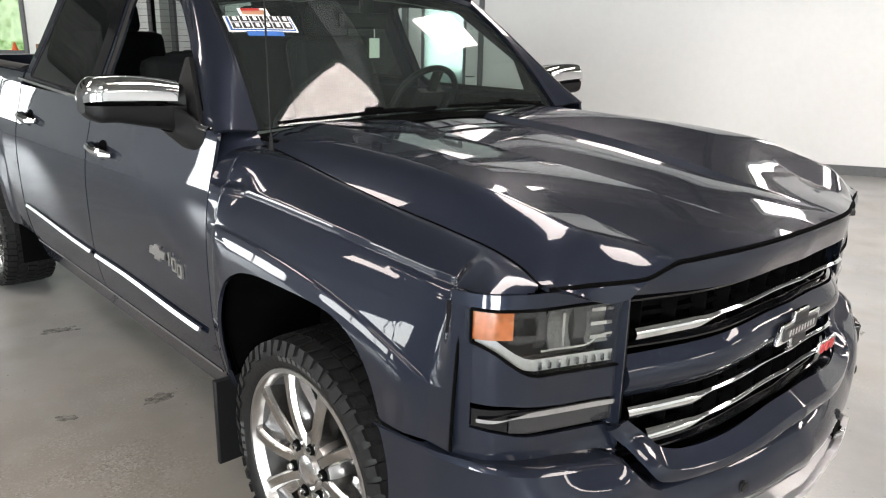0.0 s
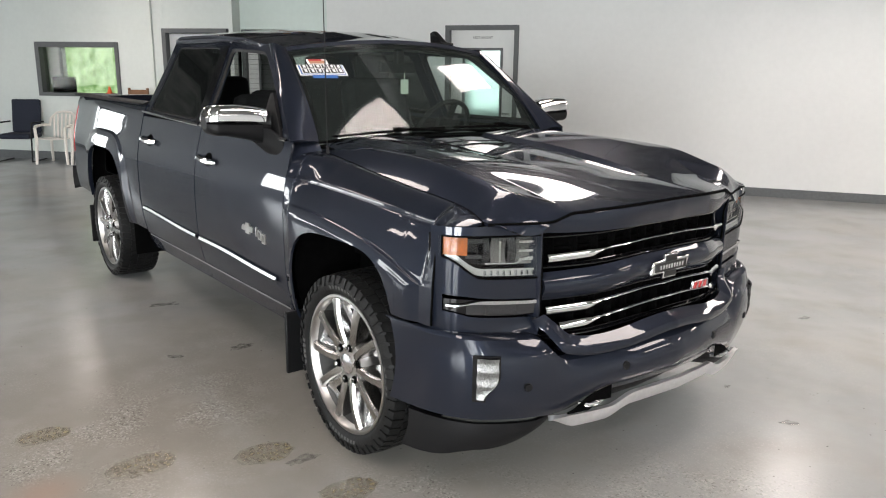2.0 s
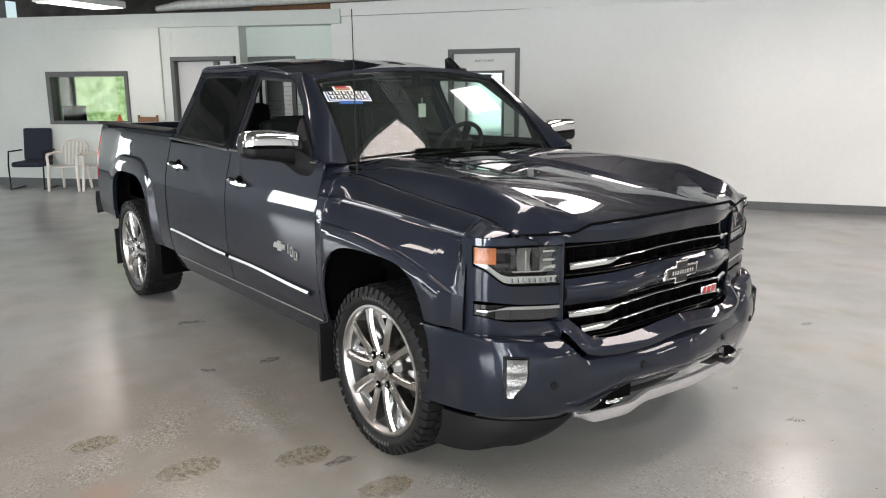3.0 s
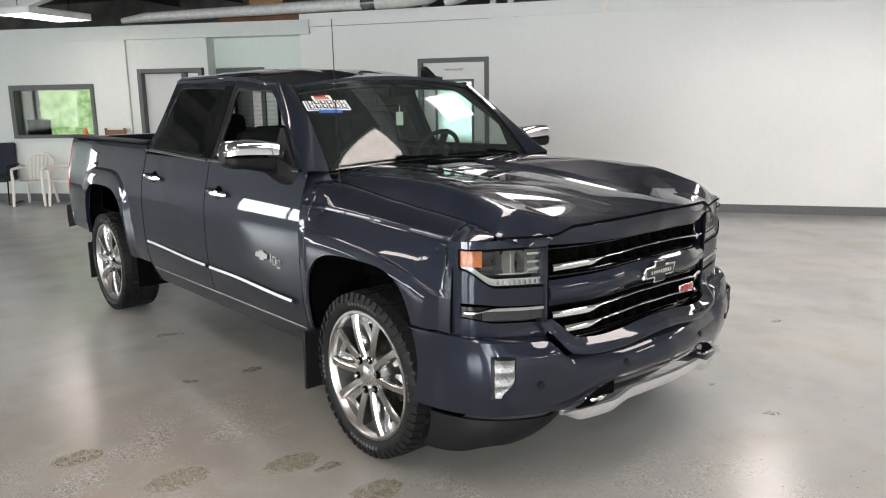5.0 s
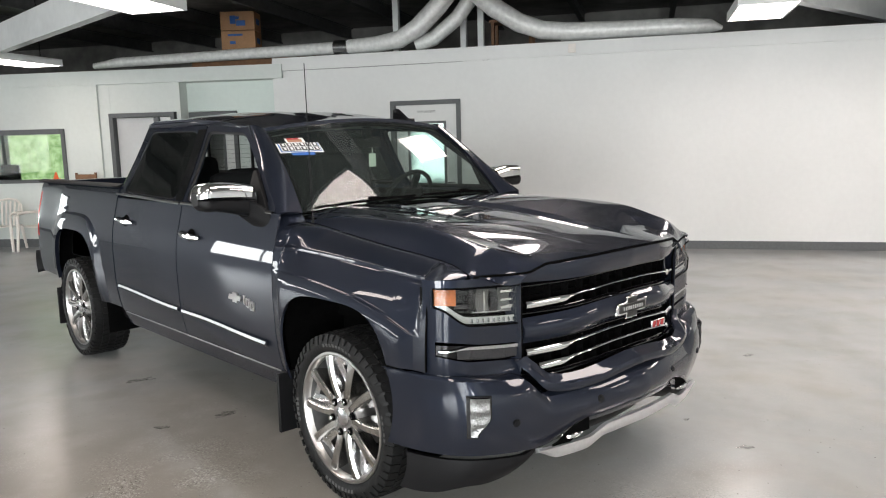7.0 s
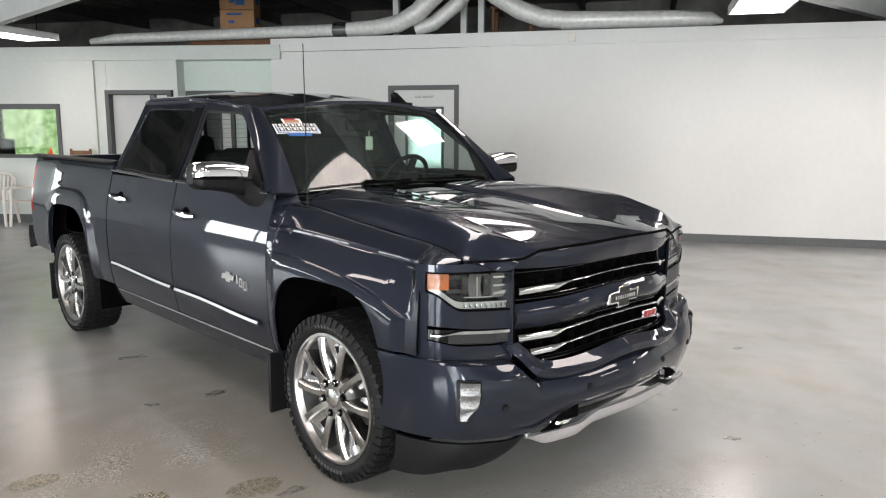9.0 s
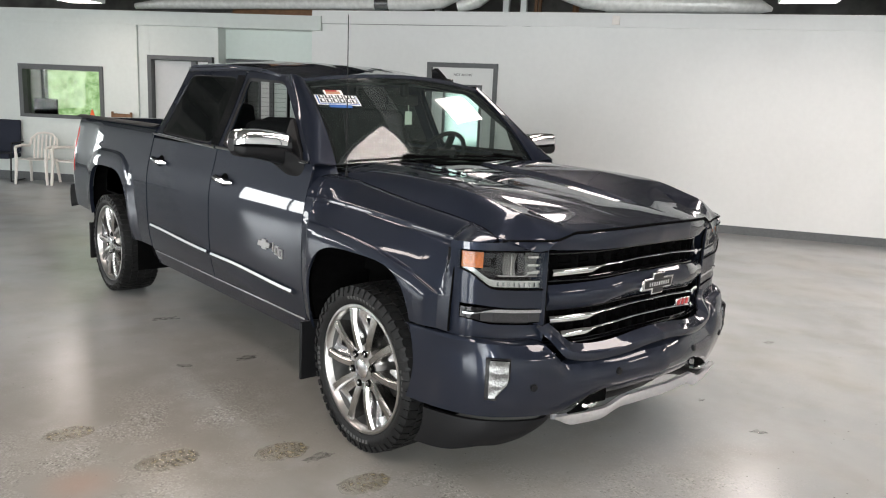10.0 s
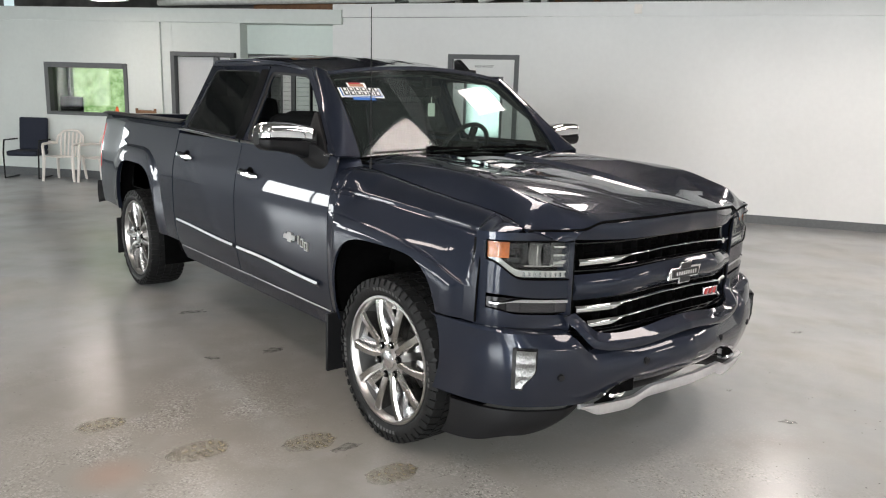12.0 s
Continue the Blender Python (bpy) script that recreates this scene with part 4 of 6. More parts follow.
for s in (-1, 1):
    def pillar(v, w):
        a = Vector(ws(s, v)) + Vector((0.004, 0, 0.004))
        z = 1.348 + (1.808 - 1.348) * v
        b = Vector((-0.520 + (-1.13 + 0.520) * v, s * (glass_y(z) + 0.0), z))
        p = a.lerp(b, w)
        out = Vector((0.5, s * 0.75, 0.3)) * 0.028 * math.sin(w * math.pi)
        return p + out
    part("windshield_pillar", grid(pillar, lin(-0.02, 1.02, 20), lin(0, 1, 10), flip=s < 0), PAINT, truck, solid=0.012)
    part("gutter_trim", tube(bmesh.new(), [pillar(v, 0.07) + Vector((0.004, 0, 0.006)) for v in lin(0.0, 1.0, 14)], 0.006, 6), BLACK, truck)

def roof_at(t, w):
    fx, fz = ws(w, 1.0)[0], ws(w, 1.0)[2]
    rx = -2.60 - 0.12 * (1 - w**4)
    x = fx + (rx - fx) * t
    half = 0.690 + (0.715 - 0.690) * step(0, 0.12, t)
    a = abs(w)
    crown = 1.830 + 0.040 * (1 - a**2.6) + 0.012 * math.sin(min(t * 1.1, 1) * math.pi) * (1 - a**2)
    z = fz + (crown - fz) * step(-0.05, 0.34, t)
    z += 0.034 * step(0.15, 0.7, t) - 0.02 * step(0.93, 1.0, t)
    for c in (0.18, 0.42):
        z += 0.006 * math.exp(-(((a - c) / 0.035) ** 2)) * step(0.12, 0.2, t) * step(0.95, 0.85, t)
    return (x, half * w, z)


part("roof", grid(roof_at, [*lin(0, 0.2, 12), *lin(0.23, 1, 24)], [math.sin(a) for a in lin(-math.pi / 2, math.pi / 2, 60)]), PAINT, truck, solid=0.02)
for s in (-1, 1):
    def rail(t, w):
        x = -1.10 + (-2.60 + 1.10) * t
        top = Vector(roof_at((x + 0.95) / (-2.60 + 0.95), s * 0.985))
        z = 1.808 + 0.034 * step(-1.13, -1.7, x)
        low = Vector((x, s * glass_y(z), z))
        p = low.lerp(top, w)
        return p + Vector((0, s, 0.6)) * 0.007 * math.sin(max(w, 0) * math.pi)
    part("roof_rail", grid(rail, lin(-0.02, 1.0, 24), lin(0, 1, 8), flip=s > 0), PAINT, truck, solid=0.01)
    part("rear_pillar", grid(lambda v, w: (-2.742 + 0.097 * v - (0.055 + 0.02 * v) * w**0.8, s * (glass_y(1.372 + 0.48 * v) - 0.30 * w**2.2), 1.372 + 0.48 * v), lin(-0.05, 1.03, 14), lin(0, 1, 10), flip=s > 0), PAINT, truck, solid=0.012)
bm = boxes(((-2.80, 0, 0.95), (0.02, 1.86, 0.86)))
part("cab_rear", bm, PAINT, truck)
part("rear_window", grid(lambda y, v: (-2.80 + 0.06 * v, y, 1.40 + 0.44 * v), lin(-0.64, 0.64, 8), lin(0, 1, 5), flip=True), REARGLASS, truck, "tinted rear cab glass")

for y in (-0.19, 0.19):
    part("slider_frame", boxes(((-2.765, y, 1.62), (0.016, 0.022, 0.44))), BLACK, truck)
for k in range(11):
    part("heating_wire", boxes(((-2.795 + 0.06 * (k + 0.5) / 11, 0, 1.42 + 0.036 * k), (0.002, 1.20, 0.0016))), SHADE, truck)

# cargo bed
bm = boxes(((-3.75, 0, 0.80), (1.92, 1.70, 0.03)), ((-2.785, 0, 1.08), (0.03, 1.76, 0.60)))
for s in (-1, 1):
    box(bm, (-3.75, s * 0.845, 1.10), (1.92, 0.03, 0.60))
    box(bm, (WB_R, s * 0.75, 0.93), (0.95, 0.22, 0.26))
part("bed_liner", bm, BLACK, truck, "black bed liner")
for s in (-1, 1):
    part("bed_rail_cap", grid(lambda x, v: (x, s * (0.925 - 0.095 * v), 1.428 + 0.016 * math.sin(v * math.pi)), lin(-4.715, -2.765, 16), lin(0, 1, 6), flip=s > 0), BLACK, truck, "black rail cap", solid=0.012)
tail = part("tailgate", grid(lambda y, v: (-4.735 - 0.02 * math.sin(v * math.pi), y, 0.72 + 0.70 * v), lin(-0.80, 0.80, 16), lin(0, 1, 10), flip=True), PAINT, truck, solid=0.05)
for s in (-1, 1):
    bm = grid(lambda t, z: (-4.745 + 0.07 * t, s * (side_y(-4.7, z) - 0.015 + 0.020 * math.sin(t * 2.2)), z), lin(0, 1, 6), lin(0.93, 1.33, 10), flip=s > 0)
    part("tail_lamp", bm, REDLENS, truck, "red tail lamp", solid=0.04)
part("rear_bumper", grid(lambda y, v: (-4.93 + 0.06 * step(0.88, 0.97, abs(y)) - 0.025 * math.sin(v * math.pi), y, 0.56 + 0.21 * v), lin(-0.965, 0.965, 40), lin(0, 1, 8), flip=True), BLACK, truck, solid=0.12)

# underside and wheel wells; SHADE puts their deep shade into the colour
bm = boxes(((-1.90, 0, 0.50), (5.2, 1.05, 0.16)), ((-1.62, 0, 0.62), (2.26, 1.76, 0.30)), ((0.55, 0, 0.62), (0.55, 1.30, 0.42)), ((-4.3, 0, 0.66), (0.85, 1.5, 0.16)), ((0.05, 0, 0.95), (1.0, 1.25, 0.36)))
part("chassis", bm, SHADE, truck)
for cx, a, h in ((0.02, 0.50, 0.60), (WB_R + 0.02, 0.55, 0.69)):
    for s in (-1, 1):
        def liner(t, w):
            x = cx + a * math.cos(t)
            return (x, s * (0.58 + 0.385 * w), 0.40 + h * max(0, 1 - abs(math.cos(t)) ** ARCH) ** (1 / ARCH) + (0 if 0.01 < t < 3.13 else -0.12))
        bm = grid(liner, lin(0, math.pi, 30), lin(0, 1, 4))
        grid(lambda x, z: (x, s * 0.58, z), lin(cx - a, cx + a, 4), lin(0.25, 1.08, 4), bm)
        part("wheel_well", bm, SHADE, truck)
        x = cx - a + (0.03 if cx > -1 else 0.075)
        part("mud_flap", boxes(((x, s * 0.90, 0.36), (0.022, 0.26, 0.32))), BLACK, truck, "black mud flap", bevel=0.006)
for cx in (0.0, WB_R):
    part("axle", tube(bmesh.new(), [(cx, -0.8, 0.41), (cx, 0.8, 0.41)], 0.07, 10), SHADE, truck)


# wheels
def wheel(cx, s):
    """Built facing -y at the origin; the outer face is at y = -0.135."""
    bm = bmesh.new()
    # barrel and lip
    spin_profile(bm, [(0.306, -0.128), (0.303, -0.138), (0.292, -0.139), (0.286, -0.132), (0.278, -0.112), (0.276, -0.108)], 64)
    spin_profile(bm, [(0.001, -0.116), (0.070, -0.118), (0.104, -0.114), (0.114, -0.090), (0.116, 0.0)], 40)
    bmesh.ops.recalc_face_normals(bm, faces=bm.faces)
    m = pose(cx, s * 0.868, TW) @ pose(0, 0, 0, 0, 0, 0 if s < 0 else 180)
    bmesh.ops.scale(bm, vec=(RIM, 1, RIM), verts=bm.verts)
    wh = part("wheel", bm, ALLOY, truck, "polished multi-spoke alloy wheel", sharp=25)
    wh.matrix_world = m
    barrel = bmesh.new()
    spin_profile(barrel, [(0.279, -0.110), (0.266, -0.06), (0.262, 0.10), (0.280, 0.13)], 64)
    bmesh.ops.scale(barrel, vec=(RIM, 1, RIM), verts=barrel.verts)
    part("barrel", barrel, BARREL, wh, "inner rim, darkened to paint its shade")
    # spokes: each a folded bar with a groove down its middle
    for k in range(SPOKES):
        a = 2 * math.pi * k / SPOKES
        sb = bmesh.new()
        for side in (-1, 1):
            def sp(t, w):
                r = 0.060 + 0.230 * t
                half = 0.019 + 0.002 * t + 0.008 * step(0.80, 1.0, t) + 0.008 * step(0.25, 0.0, t)
                off = side * half * w + 0.010 * (1 if k % 2 else -1) * math.sin(t * math.pi) * 0.5
                y = -0.117 - 0.010 * math.sin(t * math.pi) - 0.011 * t
                if w > 0.60:
                    y += 0.013 * (min(w, 0.96) - 0.60) / 0.36
                if w > 0.97:
                    y += 0.060
                return (r * math.cos(a) - off * math.sin(a), y, r * math.sin(a) + off * math.cos(a))
            grid(sp, lin(0, 1, 11), (0.0, 0.58, 0.62, 0.96, 1.0), sb, flip=side > 0)
        bmesh.ops.recalc_face_normals(sb, faces=sb.faces)
        bmesh.ops.scale(sb, vec=(RIM, 1, RIM), verts=sb.verts)
        part("spoke", sb, PEWTER, wh, sharp=25)
    for k in range(SPOKES // 2):
        a0 = math.pi / 2 + 4 * math.pi * k / SPOKES
        # two bright flanks and a bridge at the rim, with a window between them
        ins = bmesh.new()
        flank = lambda r, w: (r * math.cos(a0 + w * math.pi / SPOKES), -0.086 - 0.030 * step(0.15, 0.285, r) + 0.026 * (1 - w * w), r * math.sin(a0 + w * math.pi / SPOKES))
        for rs, w0, w1 in ((lin(0.150, 0.236, 8), -0.88, -0.36), (lin(0.150, 0.236, 8), 0.36, 0.88), (lin(0.236, 0.290, 6), -0.88, 0.88)):
            grid(flank, rs, lin(w0, w1, 7), ins)
        bmesh.ops.remove_doubles(ins, verts=ins.verts, dist=0.0005)
        bmesh.ops.recalc_face_normals(ins, faces=ins.faces)
        bmesh.ops.scale(ins, vec=(RIM, 1, RIM), verts=ins.verts)
        part("spoke_insert", ins, SATIN, wh, "chrome insert between two spokes", solid=0.006)
    cap = bmesh.new()
    spin_profile(cap, [(0.001, -0.131), (0.036, -0.130), (0.046, -0.124), (0.047, -0.10)], 24)
    part("center_cap", cap, SATIN, wh)
    for k in range(6):
        a = 2 * math.pi * (k + 0.25) / 6
        nut = bmesh.new()
        bmesh.ops.create_cone(nut, cap_ends=True, segments=8, radius1=0.012, radius2=0.010, depth=0.03, matrix=pose(0.082 * math.cos(a), -0.126, 0.082 * math.sin(a), 90, 0, 0))
        part("lug_nut", nut, CHROME, wh)
        # near-black ring paints the shaded hole round the nut
        seat = bmesh.new()
        spin_profile(seat, [(0.011, -0.1255), (0.0170, -0.1255), (0.0190, -0.112)], 14, (0.082 * math.cos(a), 0, 0.082 * math.sin(a)))
        part("lug_seat", seat, SHADE, wh)
    disc = bmesh.new()
    spin_profile(disc, [(0.05, 0.005), (0.17, 0.005), (0.17, 0.03), (0.05, 0.03)], 40, closed=True)
    part("brake_disc", disc, material_disc, wh)
    back = bmesh.new()
    spin_profile(back, [(0.001, 0.06), (0.25, 0.06)], 32)
    part("brake_shield", back, SHADE, wh)
    # tyre
    ty = bmesh.new()
    spin_profile(ty, [(0.312, -0.124), (0.321, -0.137), (0.342, -0.147), (0.364, -0.148), (0.385, -0.140), (0.398, -0.128), (0.402, -0.10), (0.403, 0), (0.402, 0.10), (0.398, 0.128), (0.385, 0.140), (0.34, 0.146), (0.30, 0.138), (0.27, 0.12)], 72)
    tyre = part("tyre", ty, RUBBER, wh, "all-terrain tyre with chunky tread")
    for a0, count in ((1.57, 9), (4.71, 9), (0.15, 5), (3.29, 5)):
        for q in range(count):
            a = a0 + (q - count / 2) * 0.075
            bar = bmesh.new()
            quad = [(0.335 + d0, a + d1) for d0, d1 in ((0.006, -0.024), (0.024, -0.022), (0.024, 0.022), (0.006, 0.024))]
            prism(bar, [(r * math.cos(g), -0.1415 - 0.25 * (r - 0.335), r * math.sin(g)) for r, g in quad], (0, -0.0035, 0))
            part("sidewall_bar", bar, SIDEWALL, wh)
    tread = bmesh.new()
    nb = 54
    for k in range(nb):
        a = 2 * math.pi * k / nb
        for row, (y0, y1, sh) in enumerate(((-0.139, -0.088, 0.0), (-0.082, -0.032, 0.35), (-0.026, 0.026, 0.7), (0.032, 0.082, 0.2), (0.088, 0.139, 0.5))):
            aa = a + sh * 2 * math.pi / nb
            tw = 0.36 if row in (0, 4) else 0.40
            da = tw * 2 * math.pi / nb
            skew = 0.022 * (1 if row % 2 else -1)
            quad = []
            for yy, aaa in ((y0, aa - da), (y1, aa - da + skew), (y1, aa + da + skew), (y0, aa + da)):
                quad.append((aaa, yy))
            lo = [tread.verts.new((0.399 * math.cos(q), yy, 0.399 * math.sin(q))) for q, yy in quad]
            hi = [tread.verts.new(((0.410 if abs(yy) < 0.13 else 0.402) * math.cos(q), yy, (0.410 if abs(yy) < 0.13 else 0.402) * math.sin(q))) for q, yy in quad]
            tread.faces.new(hi)
            for i in range(4):
                j = (i + 1) % 4
                tread.faces.new((lo[i], lo[j], hi[j], hi[i]))
        # shoulder lug on the outer side wall
        da = 0.30 * 2 * math.pi / nb
        depth = 0.360 if k % 2 else 0.374
        quad = [(a - da, 0.404), (a + da, 0.404), (a + da, depth), (a - da, depth)]
        lo = [tread.verts.new((r * math.cos(q), -0.132, r * math.sin(q))) for q, r in quad]
        hi = [tread.verts.new((r * math.cos(q), -0.1420 if r > 0.39 else -0.1545, r * math.sin(q))) for q, r in quad]
        tread.faces.new(hi)
        for i in range(4):
            j = (i + 1) % 4
            tread.faces.new((lo[i], lo[j], hi[j], hi[i]))
    bmesh.ops.recalc_face_normals(tread, faces=tread.faces)
    part("tread", tread, RUBBER, wh, sharp=20)
    return wh


SPOKES = 10
RIM = 1.045
SIDEWALL = material("pale_rubber", (0.05, 0.05, 0.049), 0.6, grain=0.25, scale=90)
PEWTER = material("pewter_alloy", (0.41, 0.40, 0.385), 0.26, 1.0, grain=0.05, scale=60)
# alloy and steel darkened to paint the shade behind the spokes
BARREL = material("shade_darkened_alloy", (0.10, 0.10, 0.098), 0.5, 0.7, grain=0.1, scale=40)
material_disc = material("brake_steel", (0.14, 0.135, 0.13), 0.45, 1.0, grain=0.1, scale=50)
for cx in (0.07, WB_R):
    for s in (-1, 1):
        wheel(cx, s)

# door mirrors
for s in (-1, 1):
    def shell(t, a, grow=0.0):
        """t along the mirror outwards, a round its section from the back over the top."""
        y = 0.938 + 0.310 * t
        end = 1 - 0.55 * max(0, (t - 0.80) / 0.20) ** 2.5
        top, low = 1.484 + 0.024 * math.sin(min(t * 1.25, 1) * math.pi * 0.62), 1.312 + 0.052 * min(t * 1.4, 1) ** 0.8
        mid = 1.412 + 0.012 * t
        c, n = math.cos(a), math.sin(a)
        sq = lambda v: (1 if v > 0 else -1) * abs(v) ** 0.5
        x = -0.785 - 0.012 * t - (0.085 + grow) * sq(c) * end * (1 if c > 0 else 0.90)
        z = mid + ((top - mid) if n > 0 else (mid - low)) * (1 + grow * 8) * sq(n) * end
        return (x, s * y, z)
    low = part("door_mirror", grid(lambda t, a: shell(t, a), [*lin(0, 0.78, 14), *lin(0.81, 1, 12)], lin(-math.pi, 0, 26), flip=s < 0), BLACK, truck, "door mirror with a chrome cap")
    part("chrome_cap", grid(lambda t, a: shell(0.10 + 0.90 * t + 0.06 * (1 - t) * math.sin(a) * -1, a, 0.002), [*lin(0, 0.76, 14), *lin(0.79, 1, 12)], [0.04 + (math.pi - 0.08) * v for v in lin(0, 1, 28)], flip=s < 0), CHROME, low, "chrome mirror cap", solid=0.004)
    for t in (0.0, 0.999):
        end = bmesh.new()
        end.faces.new([end.verts.new(shell(t, a)) for a in lin(-math.pi, math.pi, 49)[:-1]])
        part("mirror_end", end, BLACK, low)
    def arm(t, a):
        """From the mirror inwards, bending down to its foot on the door."""
        x, y, z, wide, high = (float(np.interp(t, [0, 0.35, 0.7, 1], v)) for v in ((-0.782, -0.725, -0.668, -0.640), (0.985, 0.962, 0.940, 0.918), (1.368, 1.345, 1.312, 1.285), (0.078, 0.092, 0.088, 0.066), (0.048, 0.058, 0.060, 0.046)))
        c, n = math.cos(a), math.sin(a)
        return (x + wide * math.copysign(abs(c) ** 0.6, c), s * y, z + high * math.copysign(abs(n) ** 0.6, n))
    part("mirror_arm", grid(arm, lin(0, 1, 14), lin(-math.pi, math.pi, 32), flip=s < 0), BLACK, low)
    sail = bmesh.new()
    prism(sail, [(-0.59, s * 0.932, 1.350), (-0.85, s * 0.932, 1.350), (-0.88, s * 0.838, 1.56), (-0.85, s * 0.838, 1.565)], (0, s * 0.016, 0))
    part("sail", sail, BLACK, low)

# door handles
for s in (-1, 1):
    for d, x in ((0, -1.455), (1, -2.515)):
        z, y = (1.168 if d == 0 else 1.195), 0.0
        oval = lambda r, a: (x - 0.01 + 0.052 * r * math.cos(a), z + 0.040 * r * math.sin(a))
        # flat black oval on the door skin paints the shaded finger recess
        part("handle_cup", grid(lambda r, a: (oval(r, a)[0], s * (side_y(*oval(r, a)) + 0.0025), oval(r, a)[1]), lin(0.02, 1, 4), lin(0, 2 * math.pi, 29), flip=s < 0), SHADE, DOORS[s][d], "black oval drawn as the finger recess")
        pts = [(x - 0.115, s * (side_y(x, z) + 0.006), z + 0.012), (x - 0.075, s * (side_y(x, z) + 0.034), z + 0.008), (x, s * (side_y(x, z) + 0.040), z), (x + 0.075, s * (side_y(x, z) + 0.032), z - 0.006), (x + 0.105, s * (side_y(x, z) + 0.006), z - 0.008)]
        part("handle", tube(bmesh.new(), pts, [0.012, 0.019, 0.020, 0.019, 0.012], 10), CHROME, DOORS[s][d], "chrome door handle")

# wipers, cowl, aerials
part("cowl", grid(lambda y, v: (-0.60 + 0.17 * v, y, 1.300 + 0.03 * (1 - (y / 0.76) ** 2) + 0.002 * v), lin(-0.76, 0.76, 24), lin(0, 1, 4)), SHADE, truck, "black plastic cowl", solid=0.01)
for y0, y1 in ((-0.70, -0.08), (-0.02, 0.62)):
    bm = bmesh.new()
    pts = []
    for k, y in enumerate(lin(y0, y1, 12)):
        p = Vector(ws(y / 0.77, 0.012))
        pts.append(p + Vector((0.014, 0, 0.012)))
    tube(bm, pts, 0.006, 6)
    tube(bm, [Vector(ws(y1 / 0.77, 0.0)) + Vector((0.03, 0, 0.004)), Vector(ws((y1 - 0.12) / 0.77, 0.005)) + Vector((0.022, 0, 0.016)), Vector(ws((y0 * 0.45 + y1 * 0.55) / 0.77, 0.012)) + Vector((0.018, 0, 0.020))], 0.007, 6)
    box(bm, Vector(ws((y0 * 0.45 + y1 * 0.55) / 0.77, 0.012)) + Vector((0.018, 0, 0.022)), (0.03, 0.06, 0.018))
    part("wiper", bm, SHADE, truck, "black windshield wiper")
FX, FY, FZ = -1.10, 0.42, 1.842
bm = bmesh.new()
prism(bm, [(FX + 0.085, FY - 0.018, FZ - 0.01), (FX - 0.075, FY - 0.018, FZ), (FX - 0.080, FY - 0.018, FZ + 0.072), (FX - 0.045, FY - 0.018, FZ + 0.082), (FX + 0.010, FY - 0.018, FZ + 0.045)], (0, 0.036, 0))
box(bm, (FX, FY, FZ), (0.185, 0.080, 0.022))
part("roof_antenna", bm, GLOSSBLACK, truck, "black shark-fin roof antenna", bevel=0.006)
bm = tube(bmesh.new(), [(-0.335, -0.835, 1.30), (-0.335, -0.835, 1.35), (-0.345, -0.835, 2.10)], [0.009, 0.0035, 0.0022], 8)
part("mast_antenna", bm, BLACK, truck, "thin black mast antenna")

# emblems: plain shapes
bm = bmesh.new()
BOW = [(-0.145, -0.010), (-0.125, 0.030), (-0.050, 0.030), (-0.046, 0.056), (0.054, 0.056), (0.050, 0.030), (0.145, 0.030), (0.125, -0.030), (0.050, -0.030), (0.046, -0.056), (-0.054, -0.056), (-0.050, -0.030), (-0.150, -0.030)]
EY = -0.012
prism(bm, [(1.014, EY + 0.86 * y, 0.920 + 0.92 * z) for y, z in BOW], (0.014, 0, 0))
emb = part("emblem", bm, CHROME, truck, "chrome cross-shaped emblem with dark bars", bevel=0.004)
part("emblem_face", boxes(((1.0295, EY, 0.920), (0.004, 0.200, 0.036)), ((1.0295, EY, 0.952), (0.004, 0.072, 0.024)), ((1.0295, EY, 0.888), (0.004, 0.072, 0.024))), INK, emb, "black inlay")
for k in range(9):
    part("bar", boxes(((1.0325, EY - 0.072 + 0.018 * k, 0.920), (0.003, 0.011, 0.018))), CHROME, emb)
yb = 0.22
bdg = part("trim_badge", boxes(((face_x(yb) - 0.008, yb, 0.802), (0.012, 0.118, 0.034))), SATIN, truck, "red and silver trim badge", bevel=0.004)
for k in range(3):
    y0 = yb - 0.050 + 0.034 * k
    q = bmesh.new()
    prism(q, [(face_x(yb) - 0.002, y0, 0.788), (face_x(yb) - 0.002, y0 + 0.014, 0.788), (face_x(yb) - 0.002, y0 + 0.022, 0.816), (face_x(yb) - 0.002, y0 + 0.008, 0.816)], (0.004, 0, 0))
    part("badge_bar", q, RED, bdg, "red slanted bar")
for s in (-1, 1):
    bm = bmesh.new()
    x0, z0 = -0.90, 0.862
    y = side_y(x0, z0) + 0.001
    prism(bm, [(x0 - 0.5 * px * -1 * s * -1, s * y, z0 + 0.5 * pz) for px, pz in BOW], (0, s * 0.008, 0))
    badge = part("door_badge", bm, ALLOY, DOORS[s][0], "chrome anniversary badge")
    for k, (dx, wide) in enumerate(((0.105, 0.016), (0.145, 0.034), (0.190, 0.034))):
        sg = 1 if s < 0 else -1
        q = bmesh.new()
        for cx2, cz2, sx2, sz2 in (((0, 0, 0.014, 0.05),) if k == 0 else ((-0.014, 0, 0.010, 0.05), (0.014, 0, 0.010, 0.05), (0, 0.021, 0.02, 0.009), (0, -0.021, 0.02, 0.009))):
            xx = x0 + sg * dx + sg * cx2
            box(q, (xx, s * (side_y(xx, z0) + 0.005), z0 - 0.012 * k + cz2), (sx2, 0.008, sz2))
        part("digit", q, ALLOY, badge)

# windshield sticker: plain shapes in its colours
sticker = base("window_sticker", "white and blue paper sticker on the windshield", "sticker")


def on_glass(ty, vz, d=0.004):
    p = Vector(ws(ty / 0.72, vz))
    return p + Vector((0.62, 0, 0.78)) * d


